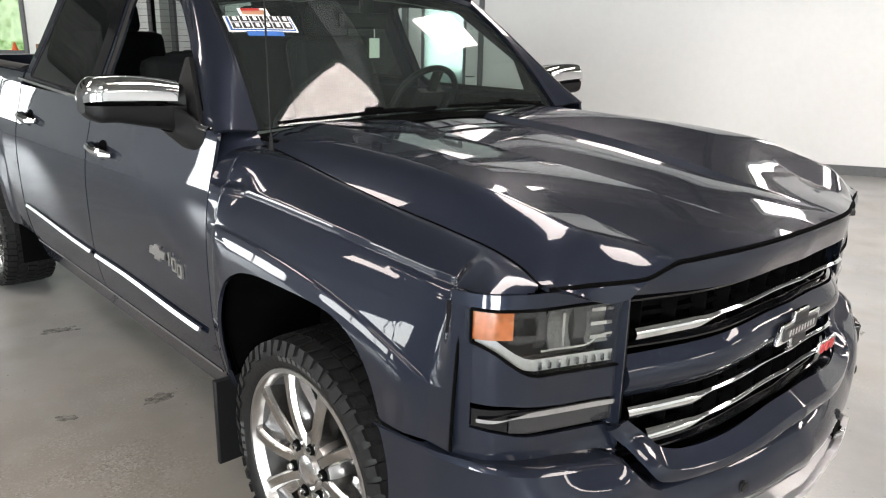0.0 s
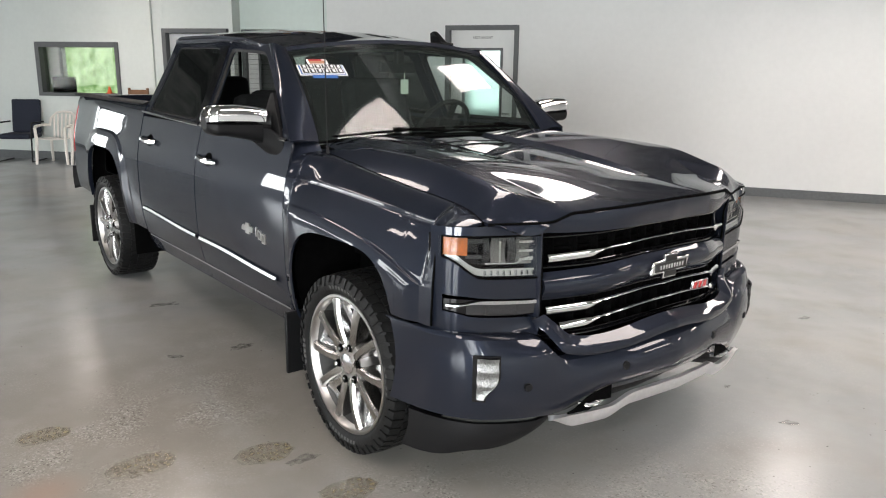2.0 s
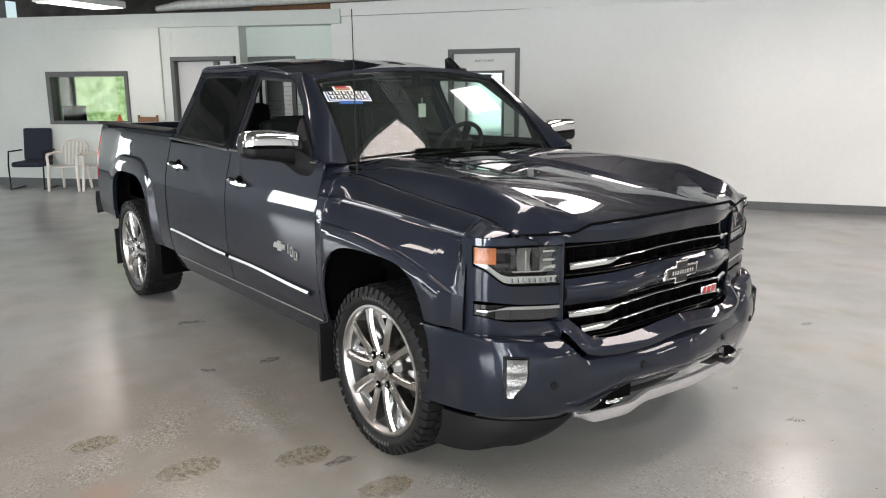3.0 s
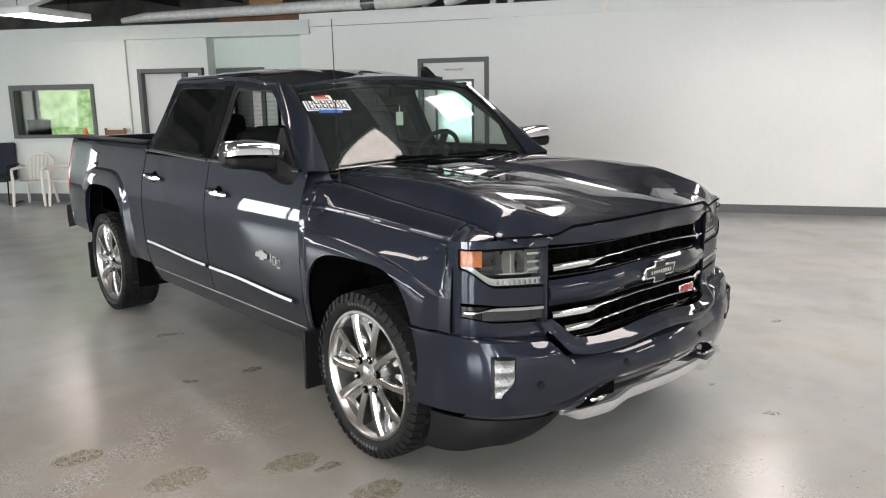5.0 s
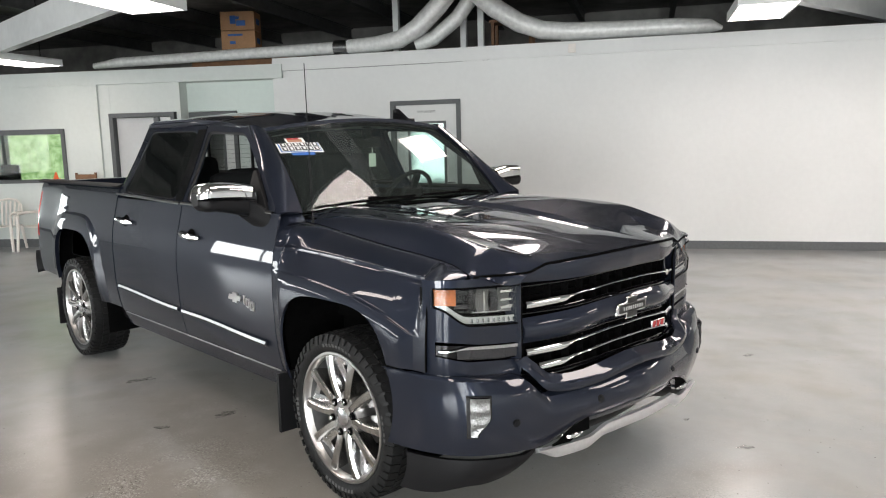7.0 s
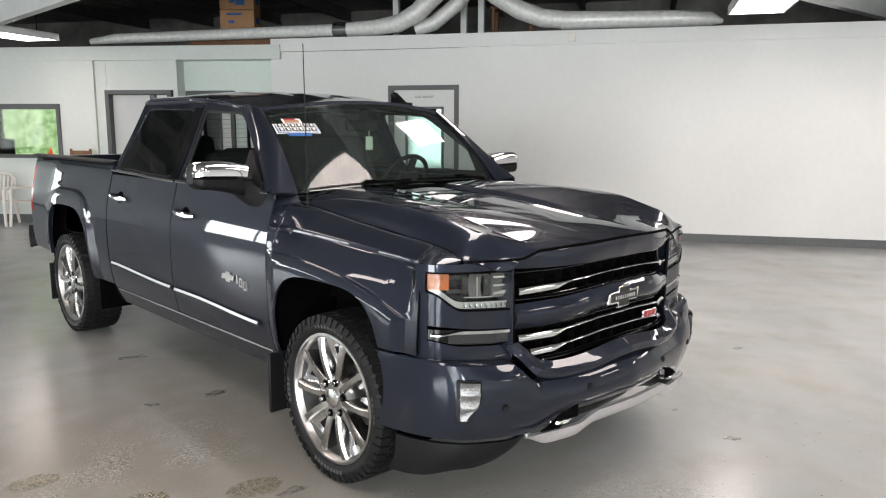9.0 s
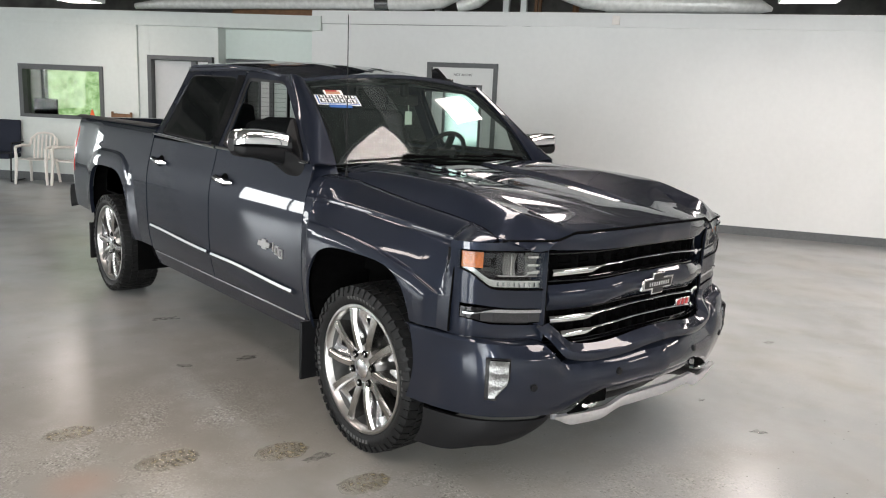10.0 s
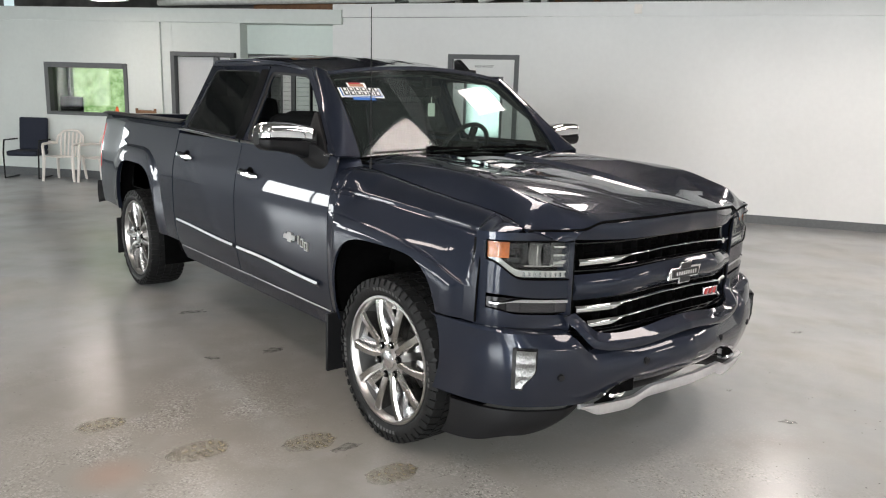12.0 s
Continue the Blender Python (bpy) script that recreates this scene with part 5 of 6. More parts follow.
def tilted(name, a0, a1, b0, b1, mat, d, label=""):
    """A piece of the sticker; a runs along it, b up, both from 0 to 1."""
    return part(name, grid(lambda a, b: on_glass(-0.700 + 0.242 * a, 0.670 - 0.060 * a + 0.135 * b, d), lin(a0, a1, 6), lin(b0, b1, 4)), mat, sticker, label)


tilted("backing", 0, 1, 0, 1, WHITE, 0.003)
tilted("blue_edge", 0.03, 0.97, 0.06, 0.94, BLUEINK, 0.005)
tilted("inner_panel", 0.055, 0.945, 0.10, 0.90, WHITE, 0.0075)
for k in range(6):
    a = 0.07 + 0.146 * k
    for b in (0.12, 0.53):
        tilted("tile", a, a + 0.125, b, b + 0.36, INK, 0.010)
        tilted("letter_bar", a + 0.035, a + 0.09, b + 0.06, b + 0.30, WHITE, 0.0125)
tilted("figure", 0.26, 0.70, 1.0, 1.50, WHITE, 0.004)
tilted("figure_patch", 0.30, 0.64, 1.05, 1.35, material("tan_print", (0.35, 0.19, 0.11), 0.6), 0.0055)
tilted("figure_cap", 0.30, 0.58, 1.30, 1.46, RED, 0.0065)
tilted("ribbon", 0.24, 0.76, -0.26, 0.02, BLUEINK, 0.004)

# cabin
def seat(y, x, tall=0.60, rest=0.66):
    st = part("seat", boxes(((x, y, 0.98), (0.52, 0.50, 0.16))), CABIN, truck, "black cloth seat", bevel=0.04)
    m = pose(x - 0.28, y, 1.05, 0, -12, 0)
    bm = bmesh.new()
    box(bm, (0, 0, tall / 2 - 0.02), (0.15, 0.50, tall), m)
    part("backrest", bm, CABIN, st, bevel=0.05)
    bm = bmesh.new()
    box(bm, (0, 0, rest), (0.10, 0.27, 0.17), m)
    part("headrest", bm, CABIN, st, bevel=0.04)


seat(-0.40, -1.45, 0.50, 0.42)
seat(0.40, -1.45)
for y in (-0.45, 0.45):
    seat(y, -2.25)
part("dashboard", grid(lambda y, v: (-0.62 - 0.42 * v, y, 1.30 - 0.02 * v - 0.10 * step(0.7, 1, v) + 0.03 * math.exp(-(((y - 0.38) / 0.2) ** 2)) * math.sin(v * math.pi)), lin(-0.80, 0.80, 40), lin(0, 1, 12)), DASH, truck, "dark dashboard", solid=0.05)
bm = bmesh.new()
rim_m = pose(-1.08, 0.44, 1.325, 0, -62, 0)
tube(bm, [rim_m @ Vector((0.19 * math.cos(a), 0.19 * math.sin(a), 0)) for a in lin(0, 2 * math.pi, 33)], 0.016, 8)
box(bm, (0, 0, -0.02), (0.36, 0.05, 0.02), rim_m)
box(bm, (0, 0, -0.02), (0.16, 0.15, 0.04), rim_m)
part("steering_wheel", bm, BLACK, truck, "black steering wheel")
bm = boxes(((-1.04, 0.05, 1.70), (0.03, 0.25, 0.07)), ((-1.02, 0.05, 1.76), (0.05, 0.05, 0.08)))
part("inside_mirror", bm, BLACK, truck, bevel=0.01)
part("hang_tag", boxes(((-1.03, 0.10, 1.585), (0.003, 0.055, 0.085)), ((-1.03, 0.10, 1.65), (0.002, 0.004, 0.06))), material("paper_tag", (0.50, 0.51, 0.44), 0.6), truck, "pale paper tag hanging from the mirror")
part("cabin_floor", boxes(((-1.65, 0, 0.80), (2.2, 1.75, 0.03))), CABIN, truck)
part("headliner", grid(lambda t, w: Vector(roof_at(0.03 + 0.94 * t, w)) - Vector((0, 0, 0.045)), lin(0, 1, 8), lin(-0.97, 0.97, 8)), material("grey_headliner", (0.36, 0.36, 0.34), 0.9, grain=0.1, scale=200), truck)

# ---------------------------------------------------------------- doors, window and furniture of the room


def glazed_door(name, m, wide, high, label, glass_on=True):
    """A dark frame round a white door with a tall pane."""
    d = base(name, label, "door", m, kind="structure")
    bm = boxes(((0.035, 0, high / 2), (0.07, 0.20, high)), ((wide - 0.035, 0, high / 2), (0.07, 0.20, high)), ((wide / 2, 0, high - 0.035), (wide - 0.14, 0.20, 0.07)))
    part("door_frame", bm, TRIM, d, "dark grey door frame")
    g0, g1, h0, h1 = 0.26, wide - 0.26, 0.35, high - 0.33
    bm = boxes(((0.165, 0.02, (high - 0.07) / 2), (0.19, 0.05, high - 0.07)), ((wide - 0.165, 0.02, (high - 0.07) / 2), (0.19, 0.05, high - 0.07)),
               ((wide / 2, 0.02, h0 / 2), (g1 - g0, 0.05, h0)), ((wide / 2, 0.02, (h1 + high - 0.07) / 2), (g1 - g0, 0.05, high - 0.07 - h1)))
    part("leaf", bm, WALL, d, "white door leaf")
    bm = boxes(((g0 + 0.02, -0.008, (h0 + h1) / 2), (0.04, 0.02, h1 - h0)), ((g1 - 0.02, -0.008, (h0 + h1) / 2), (0.04, 0.02, h1 - h0)), ((wide / 2, -0.008, h0 + 0.02), (g1 - g0 - 0.08, 0.02, 0.04)), ((wide / 2, -0.008, h1 - 0.02), (g1 - g0 - 0.08, 0.02, 0.04)))
    part("pane_frame", bm, TRIM, d)
    part("pane", boxes(((wide / 2, 0.02, (h0 + h1) / 2), (g1 - g0, 0.008, h1 - h0))), CLEAR, d)
    part("handle", tube(bmesh.new(), [(wide - 0.13, -0.01, 1.02), (wide - 0.13, -0.06, 1.02), (wide - 0.24, -0.06, 1.02)], 0.010, 8), SATIN, d)
    return d


def text_part(words, m, size, parent):
    cu = bpy.data.curves.new("lettering", "FONT")
    cu.body, cu.size, cu.align_x, cu.extrude = words, size, "CENTER", 0.001
    tmp = new("lettering", cu)
    dg = bpy.context.evaluated_depsgraph_get()
    me = bpy.data.meshes.new_from_object(tmp.evaluated_get(dg))
    bpy.data.objects.remove(tmp)
    ob = new("lettering", me)
    me.materials.clear()
    me.materials.append(INK)
    ob.parent = parent
    ob.matrix_local = m
    return ob


d1 = glazed_door("door_1", ROOM @ pose(DU0, N1 + 0.075, 0), DU1 - DU0, DH, "white door with a tall pane and dark frame")
text_part("NOT AN EXIT", pose((DU1 - DU0) / 2, -0.01, 2.135, 90, 0, 0), 0.05, d1)
room_box("backroom_wall", (-2.5, 9.6, 1.5), (5.0, 0.1, 3.0), material("pale_green_wall", (0.42, 0.50, 0.47), 0.7, grain=0.05, scale=4, stain=0.1, stain_scale=1), "pale back room wall seen through the door", "wall")

win = base("window_1", "interior office window in a dark frame", "window", LEFT, kind="structure")
bm = boxes(((WA + 0.04, 0.06, (WZ0 + WZ1) / 2), (0.08, 0.20, WZ1 - WZ0)), ((WB - 0.03, 0.06, (WZ0 + WZ1) / 2), (0.06, 0.20, WZ1 - WZ0)), (((WA + WB) / 2, 0.06, WZ0 + 0.03), (WB - WA - 0.14, 0.20, 0.06)), (((WA + WB) / 2, 0.06, WZ1 - 0.045), (WB - WA - 0.14, 0.20, 0.09)))
part("window_frame", bm, TRIM, win)
part("pane", boxes((((WA + WB) / 2, 0.08, (WZ0 + WZ1) / 2), (WB - WA - 0.14, 0.008, WZ1 - WZ0 - 0.15))), OFFICE, win)

# leafy distance outside the office window: a panel whose glow stands in for sunlight
LEAF = bpy.data.materials.new("glowing_foliage")
LEAF.use_nodes = True
lt = LEAF.node_tree
em, outn = lt.nodes.new("ShaderNodeEmission"), lt.nodes["Material Output"]
tcl, n1, rmp = lt.nodes.new("ShaderNodeTexCoord"), lt.nodes.new("ShaderNodeTexNoise"), lt.nodes.new("ShaderNodeValToRGB")
n1.inputs["Scale"].default_value, n1.inputs["Detail"].default_value, n1.inputs["Roughness"].default_value = 6.0, 12.0, 0.66
lt.links.new(tcl.outputs["Object"], n1.inputs["Vector"])
lt.links.new(n1.outputs["Fac"], rmp.inputs[0])
rmp.color_ramp.elements[0].position, rmp.color_ramp.elements[0].color = 0.34, (0.13, 0.27, 0.07, 1)
rmp.color_ramp.elements[1].position, rmp.color_ramp.elements[1].color = 0.66, (0.60, 0.80, 0.46, 1)
lt.links.new(rmp.outputs[0], em.inputs[0])
lt.links.new(em.outputs[0], outn.inputs[0])
em.inputs[1].default_value = 1.0
thing("backdrop", boxes(((-2.0, 3.1, 1.4), (6.2, 0.1, 2.9))), LEAF, "glowing backdrop of green trees outside the office window", "backdrop", LEFT, kind="structure")
thing("monitor", boxes(((-0.57, 0.45, 1.30), (0.46, 0.05, 0.30)), ((-0.57, 0.47, 1.10), (0.06, 0.04, 0.14)), ((-0.57, 0.47, 1.025), (0.24, 0.16, 0.01))), SHADE, "dark flat monitor on the office desk", "monitor", LEFT, bevel=0.01)
thing("office_desk", boxes(((-0.6, 0.62, 1.0), (1.6, 0.7, 0.04)), ((-1.35, 0.62, 0.49), (0.04, 0.66, 0.98)), ((0.15, 0.62, 0.49), (0.04, 0.66, 0.98))), WOOD, "plain counter desk under the office window", "desk", LEFT)
thing("office_wall", boxes(((-1.69, 0.95, 1.4), (1.40, 0.08, 2.8)), ((1.2, 1.6, 1.4), (0.1, 2.8, 2.8))), WALL, "white office inner wall", "wall", LEFT, kind="structure")
thing("window_post", boxes(((-0.95, 0.95, 1.4), (0.07, 0.10, 2.8))), TRIM, "dark post of the outer window", "post", LEFT, kind="structure")
thing("passage_wall", boxes(((3.3, 1.9, 1.4), (3.6, 0.1, 2.8))), WALL, "white passage wall behind the doors", "wall", LEFT, kind="structure")
PALE = material("frosted_grey_panel", (0.50, 0.51, 0.505), 0.35, grain=0.02, scale=20, stain=0.05, stain_scale=1.5)
d2 = base("door_2", "pale grey panel door with a dark side post in a dark frame", "door", LEFT @ pose(1.72, 0.12, 0), kind="structure")
part("door_frame", boxes(((0.035, 0, 1.145), (0.07, 0.20, 2.29)), ((1.155, 0, 1.145), (0.07, 0.20, 2.29)), ((0.595, 0, 2.255), (1.05, 0.20, 0.07))), TRIM, d2, "dark grey frame")
part("leaf", boxes(((0.43, 0.03, 1.11), (0.70, 0.04, 2.20))), PALE, d2, "pale grey door leaf", bevel=0.004)
part("post", boxes(((0.82, 0.02, 1.11), (0.09, 0.10, 2.20))), TRIM, d2, "dark upright post", bevel=0.004)
part("side_panel", boxes(((0.985, 0.05, 1.11), (0.24, 0.02, 2.20))), WALL, d2, "white side panel")
glazed_door("door_3", LEFT @ pose(3.04, 0.40, 0), 0.86, 2.28, "white door in a dark frame, mostly hidden")


def resin_chair(m):
    ch = base("resin_chair", "white moulded resin garden armchair against the wall", "chair", m, "resin chairs")
    part("seat", grid(lambda x, v: (x, v, 0.42 + 0.015 * abs(x) / 0.22 - 0.02 * (v + 0.2)), lin(-0.23, 0.23, 8), lin(-0.22, 0.22, 8)), RESIN, ch, solid=0.012)
    for x in lin(-0.16, 0.16, 6):
        part("slat", tube(bmesh.new(), [(x, 0.21, 0.42), (x * 1.05, 0.26, 0.65), (x * 1.1, 0.31, 0.83 - 0.9 * x * x)], 0.016, 6), RESIN, ch)
    part("top_rail", tube(bmesh.new(), [(-0.235, 0.23, 0.62), (-0.22, 0.28, 0.76), (-0.13, 0.31, 0.85), (0, 0.32, 0.87), (0.13, 0.31, 0.85), (0.22, 0.28, 0.76), (0.235, 0.23, 0.62)], 0.02, 6), RESIN, ch)
    for s in (-1, 1):
        part("armrest", tube(bmesh.new(), [(s * 0.235, 0.24, 0.64), (s * 0.27, 0.05, 0.65), (s * 0.265, -0.20, 0.64), (s * 0.25, -0.25, 0.60)], 0.024, 6), RESIN, ch)
        part("front_leg", tube(bmesh.new(), [(s * 0.255, -0.24, 0.62), (s * 0.245, -0.24, 0.40), (s * 0.265, -0.27, 0.0)], [0.022, 0.03, 0.022], 6), RESIN, ch)
        part("rear_leg", tube(bmesh.new(), [(s * 0.22, 0.21, 0.42), (s * 0.25, 0.27, 0.0)], [0.03, 0.022], 6), RESIN, ch)
    return ch


c1 = resin_chair(LEFT @ pose(-0.12, -0.45, 0, 0, 0, 12))
copy_thing(c1, LEFT @ pose(0.58, -0.43, 0, 0, 0, -8))

ch = base("office_chair", "dark blue cloth waiting chair with black arms", "chair", LEFT @ pose(-0.88, -0.42, 0, 0, 0, 14))
part("seat", boxes(((0, 0, 0.45), (0.52, 0.50, 0.09))), NAVYCLOTH, ch, bevel=0.03)
bm = bmesh.new()
box(bm, (0, 0, 0.3), (0.50, 0.07, 0.58), pose(0, 0.24, 0.48, -8, 0, 0))
part("backrest", bm, NAVYCLOTH, ch, bevel=0.03)
for s in (-1, 1):
    part("arm", tube(bmesh.new(), [(s * 0.29, 0.26, 0.68), (s * 0.30, -0.20, 0.68), (s * 0.30, -0.25, 0.45), (s * 0.29, -0.27, 0.02), (s * 0.29, 0.25, 0.02)], 0.014, 6), BLACK, ch)

wc = base("wooden_chair", "dark brown wooden armchair standing against the wall", "chair", LEFT @ pose(1.30, -0.40, 0, 0, 0, -10))
part("seat", boxes(((0, 0, 0.62), (0.46, 0.44, 0.05))), WOOD, wc, bevel=0.01)
part("backrest", boxes(((0, 0.22, 1.20), (0.44, 0.035, 0.14))), WOOD, wc, bevel=0.012)
for x in (-0.2, 0.2):
    part("post", tube(bmesh.new(), [(x, 0.22, 0.0), (x, 0.22, 1.30)], 0.022, 8), WOOD, wc)
    part("front_leg", tube(bmesh.new(), [(x, -0.19, 0.0), (x, -0.19, 0.84)], 0.022, 8), WOOD, wc)
    part("armrest", boxes(((x, 0.01, 0.86), (0.05, 0.46, 0.03))), WOOD, wc, bevel=0.008)
cone = base("marker_cone", "small orange plastic cone on the window sill", "cone", LEFT @ pose(0.66, 0.0, WZ0 + 0.062))
bm = bmesh.new()
bmesh.ops.create_cone(bm, cap_ends=True, segments=16, radius1=0.045, radius2=0.012, depth=0.11, matrix=pose(0, 0, 0.063))
part("body", bm, ORANGE, cone)
part("foot", boxes(((0, 0, 0.004), (0.10, 0.10, 0.008))), ORANGE, cone)

# things on the loft edge above the wall
duct_parts = base("air_duct", "silver foil-wrapped flexible air duct lying on the wall top", "duct", ROOM)
part("run", tube(bmesh.new(), [(-8.8, 7.93, 3.18), (-8.3, 7.95, 3.22), (-6.5, 7.97, 3.235), (-5.2, 7.97, 3.245), (-4.0, 7.97, 3.25)], [0.05, 0.085, 0.09, 0.095, 0.10], 14), DUCT, duct_parts)
part("bend", tube(bmesh.new(), [(-4.05, 7.97, 3.25), (-3.4, 7.97, 3.27), (-3.0, 7.97, 3.32), (-2.7, 7.99, 3.48), (-2.35, 8.0, 3.80), (-2.05, 8.02, 4.15)], [0.11, 0.125, 0.14, 0.15, 0.15, 0.15], 16), DUCT, duct_parts)
part("branch", tube(bmesh.new(), [(-2.80, 8.2, 3.24), (-2.5, 8.25, 3.34), (-2.1, 8.28, 3.65), (-1.75, 8.3, 4.1)], [0.11, 0.12, 0.12, 0.12], 14), DUCT, duct_parts)
part("collar", tube(bmesh.new(), [(-4.12, 7.97, 3.25), (-3.88, 7.97, 3.252)], 0.118, 14), SATIN, duct_parts)
duct2 = base("air_duct", "white foil-wrapped air duct bending down to the wall top", "duct", ROOM)
part("bend", tube(bmesh.new(), [(-1.95, 7.98, 4.15), (-1.45, 7.97, 3.72), (-1.05, 7.97, 3.46), (-0.70, 7.97, 3.33), (-0.30, 7.97, 3.285)], [0.15, 0.15, 0.145, 0.14, 0.13], 16), DUCT, duct2)
part("run", tube(bmesh.new(), [(-0.40, 7.97, 3.285), (0.4, 7.97, 3.27), (1.3, 7.97, 3.26), (1.75, 7.97, 3.24), (1.92, 7.97, 3.20)], [0.14, 0.125, 0.12, 0.10, 0.03], 16), DUCT, duct2)


def carton(u, z, turn, marks):
    b = base("carton", "brown cardboard box with blue print", "box", ROOM @ pose(u, 8.55, z, 0, 0, turn), "cartons on the loft")
    part("box", boxes(((0, 0, 0.16), (0.60, 0.45, 0.32))), CARD, b, bevel=0.004)
    part("tape", boxes(((0, 0, 0.3215), (0.60, 0.05, 0.003))), material("packing_tape", (0.45, 0.33, 0.2), 0.3), b)
    for k, (x, zz, w, h) in enumerate(marks):
        part("print", boxes(((x, -0.2265, zz), (w, 0.003, h))), BLUEINK, b)
    part("print", boxes(((0.3015, 0, 0.16), (0.003, 0.20, 0.10))), BLUEINK, b)


carton(-6.15, 3.37, 14, [(-0.05, 0.25, 0.26, 0.035), (-0.10, 0.12, 0.10, 0.05)])
carton(-6.15, 3.70, 14, [(-0.08, 0.18, 0.10, 0.14), (0.06, 0.12, 0.16, 0.09), (-0.02, 0.21, 0.10, 0.05)])
room_box("loft_shelf", (-6.0, 8.7, 3.20), (2.0, 0.9, 0.33), WOOD, "dark wooden loft platform under the cartons", "shelf", kind="")
table = base("wooden_stool", "bare wooden stool stored on the loft", "stool", ROOM @ pose(-1.35, 9.2, 3.04))
part("top", boxes(((0, 0, 0.62), (0.75, 0.45, 0.04))), WOOD, table)
for x in (-0.32, 0.32):
    for y in (-0.18, 0.18):
        part("leg", boxes(((x, y, 0.30), (0.05, 0.05, 0.60))), WOOD, table)
for u in (-3.35, -2.15, -1.85):
    room_box("loft_post", (u, 8.9, 3.67), (0.10, 0.10, 1.26), BEAMW, "white loft post", "post")

# wiring on the wall
bm = bmesh.new()
tube(bm, [(-5.0, N1 - 0.012, 2.90), (-3.5, N1 - 0.012, 2.895), (-2.0, N1 - 0.012, 2.90), (-1.2, N1 - 0.012, 2.93), (-0.30, N1 - 0.02, 3.03)], 0.008, 5)
thing("wall_cable", bm, CABLE, "thin grey cable running along the wall", "cable", ROOM)
bm = bmesh.new()
tube(bm, [(-0.16, N1 - 0.012, 2.98), (0.6, N1 - 0.012, 2.955), (2.2, N1 - 0.012, 2.94), (4.0, N1 - 0.012, 2.945), (5.6, N1 - 0.012, 2.94)], 0.004, 5)
thing("wall_cable", bm, CABLE, "thin grey cable running along the wall", "cable", ROOM)
bm = bmesh.new()
tube(bm, [(-3.4, N1 - 0.012, 2.92), (-2.4, N1 - 0.012, 2.935), (-1.5, N1 - 0.012, 2.90), (-0.9, N1 - 0.012, 2.965), (-0.28, N1 - 0.02, 2.96)], 0.005, 5)
thing("wall_cable", bm, CABLE, "thin grey cable running along the wall", "cable", ROOM)
thing("junction_box", boxes(((-0.21, N1 - 0.045, 3.0), (0.11, 0.05, 0.13))), RESIN, "small white junction box high on the wall", "junction box", ROOM, bevel=0.005)
thing("wall_outlet", boxes(((-1.05, N1 - 0.006, 0.38), (0.075, 0.012, 0.12))), WALL, "white wall outlet plate", "outlet", ROOM, bevel=0.003)

# tyre prints and scuffs on the floor
def worn(name, colour, cover, scale):
    """A thin worn film that lets the concrete show through."""
    m = material(name, colour, 0.30, grain=0.15, scale=60)
    t = m.node_tree
    out, b = t.nodes["Material Output"], t.nodes["Principled BSDF"]
    clear, mix, tex, rng, co = (t.nodes.new("ShaderNode" + k) for k in ("BsdfTransparent", "MixShader", "TexNoise", "MapRange", "TexCoord"))
    tex.inputs["Scale"].default_value, tex.inputs["Detail"].default_value = scale, 6.0
    for k, v in (("From Min", 0.36), ("From Max", 0.62), ("To Min", 0.05), ("To Max", cover)):
        rng.inputs[k].default_value = v
    t.links.new(co.outputs["Object"], tex.inputs["Vector"])
    t.links.new(tex.outputs["Fac"], rng.inputs["Value"])
    t.links.new(rng.outputs["Result"], mix.inputs[0])
    t.links.new(clear.outputs[0], mix.inputs[1])
    t.links.new(b.outputs[0], mix.inputs[2])
    t.links.new(mix.outputs[0], out.inputs[0])
    return m


STAIN = worn("tan_tyre_print", (0.345, 0.295, 0.175), 0.60, 30)
SCUFF = worn("grey_scuff", (0.13, 0.12, 0.105), 0.5, 30)


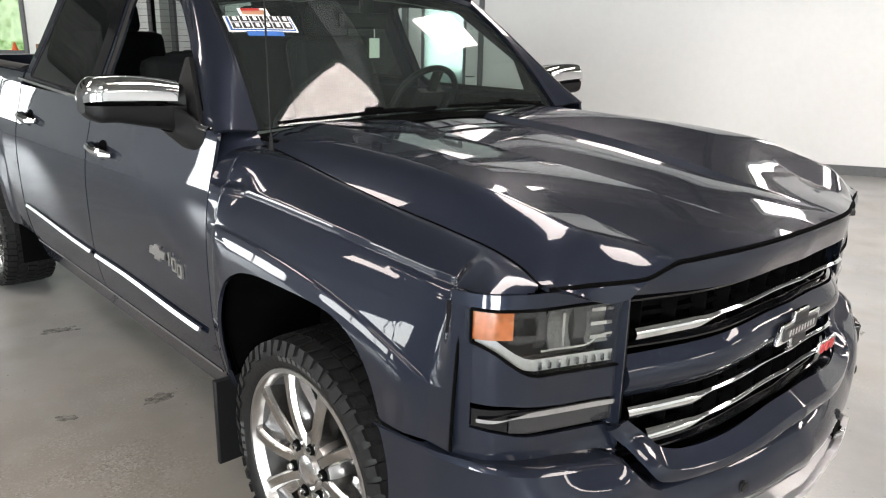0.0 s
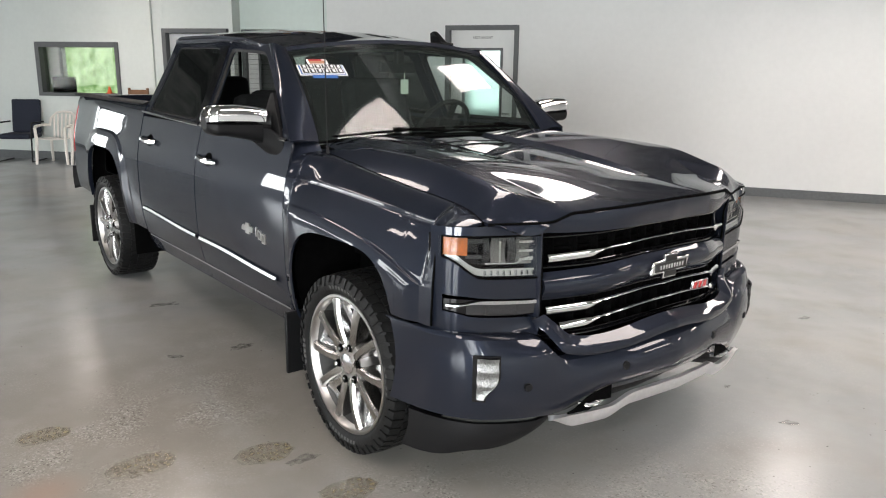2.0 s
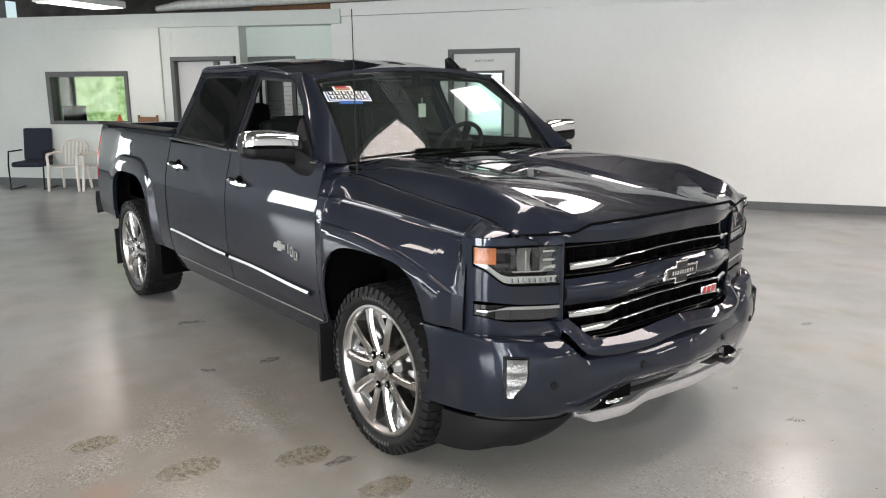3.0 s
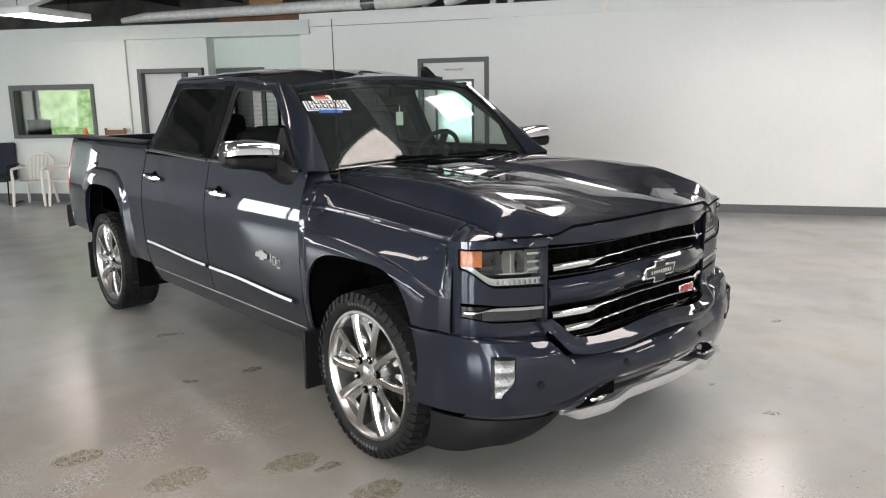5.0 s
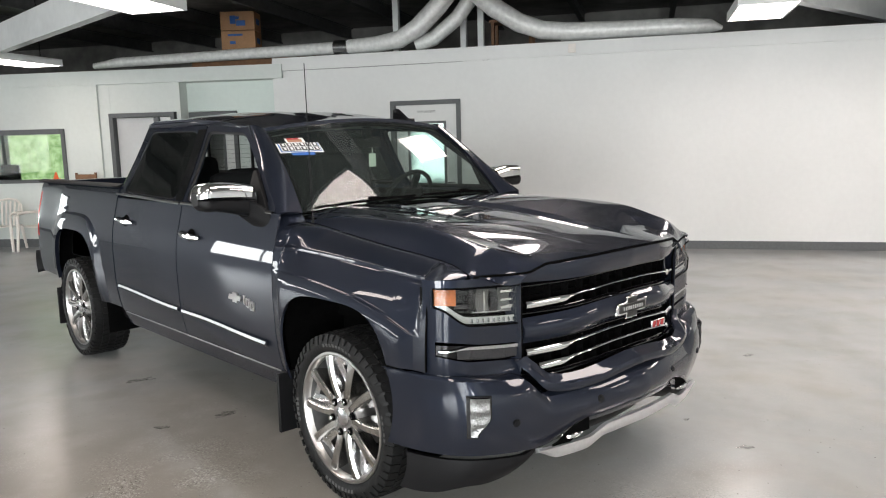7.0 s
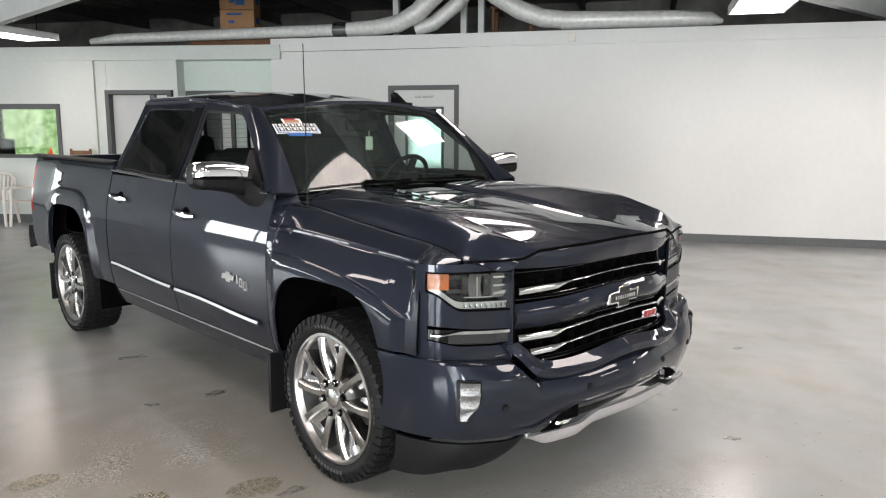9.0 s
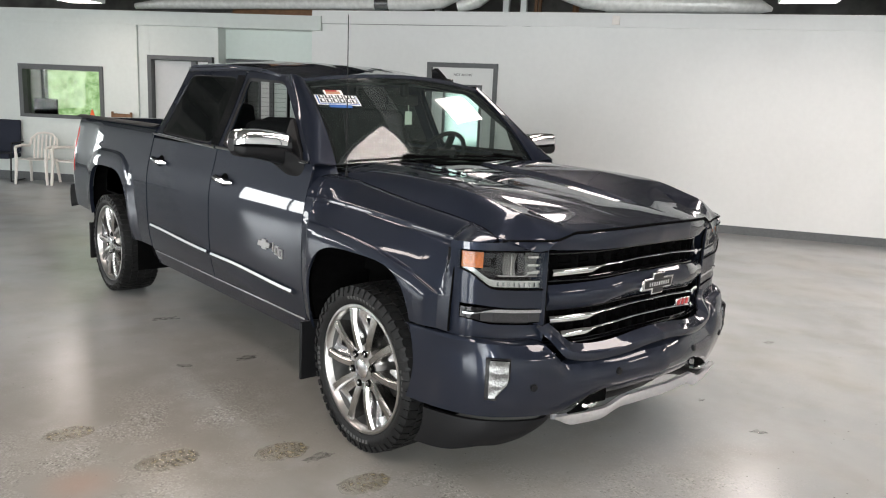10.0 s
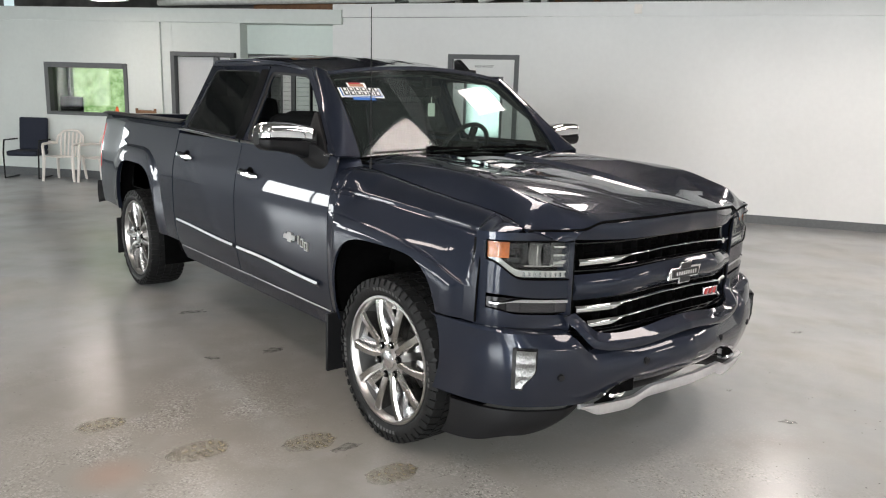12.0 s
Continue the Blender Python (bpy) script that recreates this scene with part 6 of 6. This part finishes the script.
def tyre_print(x, y, turn, long, wide, bars, mat, label):
    """A rounded tread mark: slanting bars that fill an oval."""
    bm = bmesh.new()
    for k in range(bars):
        c = (k + 0.5) / bars * 2 - 1
        cx = c * long / 2
        w = wide * math.sqrt(max(0.12, 1 - c * c)) * random.uniform(0.85, 1.05)
        d = 0.36 * long / bars
        for half in (-1, 1):
            a, b = sorted((half * 0.04 * w, half * random.uniform(0.42, 0.52) * w))
            sk = 0.03
            pts = []
            for t in lin(0, 1, 7):
                yy = a + (b - a) * t
                pts.append((cx - d * random.uniform(0.7, 1.0) + sk * abs(yy) / wide * 2, yy, 0))
            for t in lin(1, 0, 7):
                yy = a + (b - a) * t
                pts.append((cx + d * random.uniform(0.7, 1.0) + sk * abs(yy) / wide * 2, yy, 0))
            bm.faces.new([bm.verts.new(p) for p in pts])
    ob = thing("floor_stain", bm, mat, label, "stain", pose(x, y, 0.0018, 0, 0, turn), "floor stains", kind="structure")
    halo = bmesh.new()
    rim = [(0.56 * long * math.cos(a) * (0.9 + 0.2 * random.random()), 0.56 * wide * math.sin(a) * (0.9 + 0.2 * random.random()), -0.0008) for a in lin(0, 2 * math.pi, 29)[:-1]]
    halo.faces.new([halo.verts.new(p) for p in rim])
    part("stain_edge", halo, HALO, ob)


HALO = worn("faint_tan_film", (0.265, 0.23, 0.155), 0.42, 14)
for x, y, turn, long, wide in ((-0.11, -1.32, 85, 0.24, 0.17), (-0.33, -1.79, 90, 0.26, 0.17), (0.38, -1.18, 86, 0.24, 0.15), (-0.88, -2.08, 88, 0.22, 0.15)):
    tyre_print(x, y, turn, long, wide, 6, STAIN, "tan tyre tread print on the concrete")


def scuff(x, y, size, mat, label):
    bm = bmesh.new()
    pts = []
    for a in lin(0, 2 * math.pi, 25)[:-1]:
        r = size * (0.6 + 0.5 * noise.noise((2 * math.cos(a) + x * 7, 2 * math.sin(a) + y * 7, 0)))
        pts.append((1.5 * r * math.cos(a), 0.8 * r * math.sin(a), 0))
    bm.faces.new([bm.verts.new(p) for p in pts])
    thing("floor_stain", bm, mat, label, "stain", pose(x, y, 0.0012, 0, 0, 40 + 60 * random.random()), "floor stains", kind="structure")


for x, y, size in ((0.04, -1.21, 0.07), (-1.44, -0.85, 0.09), (-1.52, -1.24, 0.05), (-2.58, -0.95, 0.10), (1.16, 0.89, 0.05), (0.72, 1.05, 0.03), (0.37, 2.59, 0.05)):
    scuff(x, y, size, SCUFF, "dark scuff on the concrete")
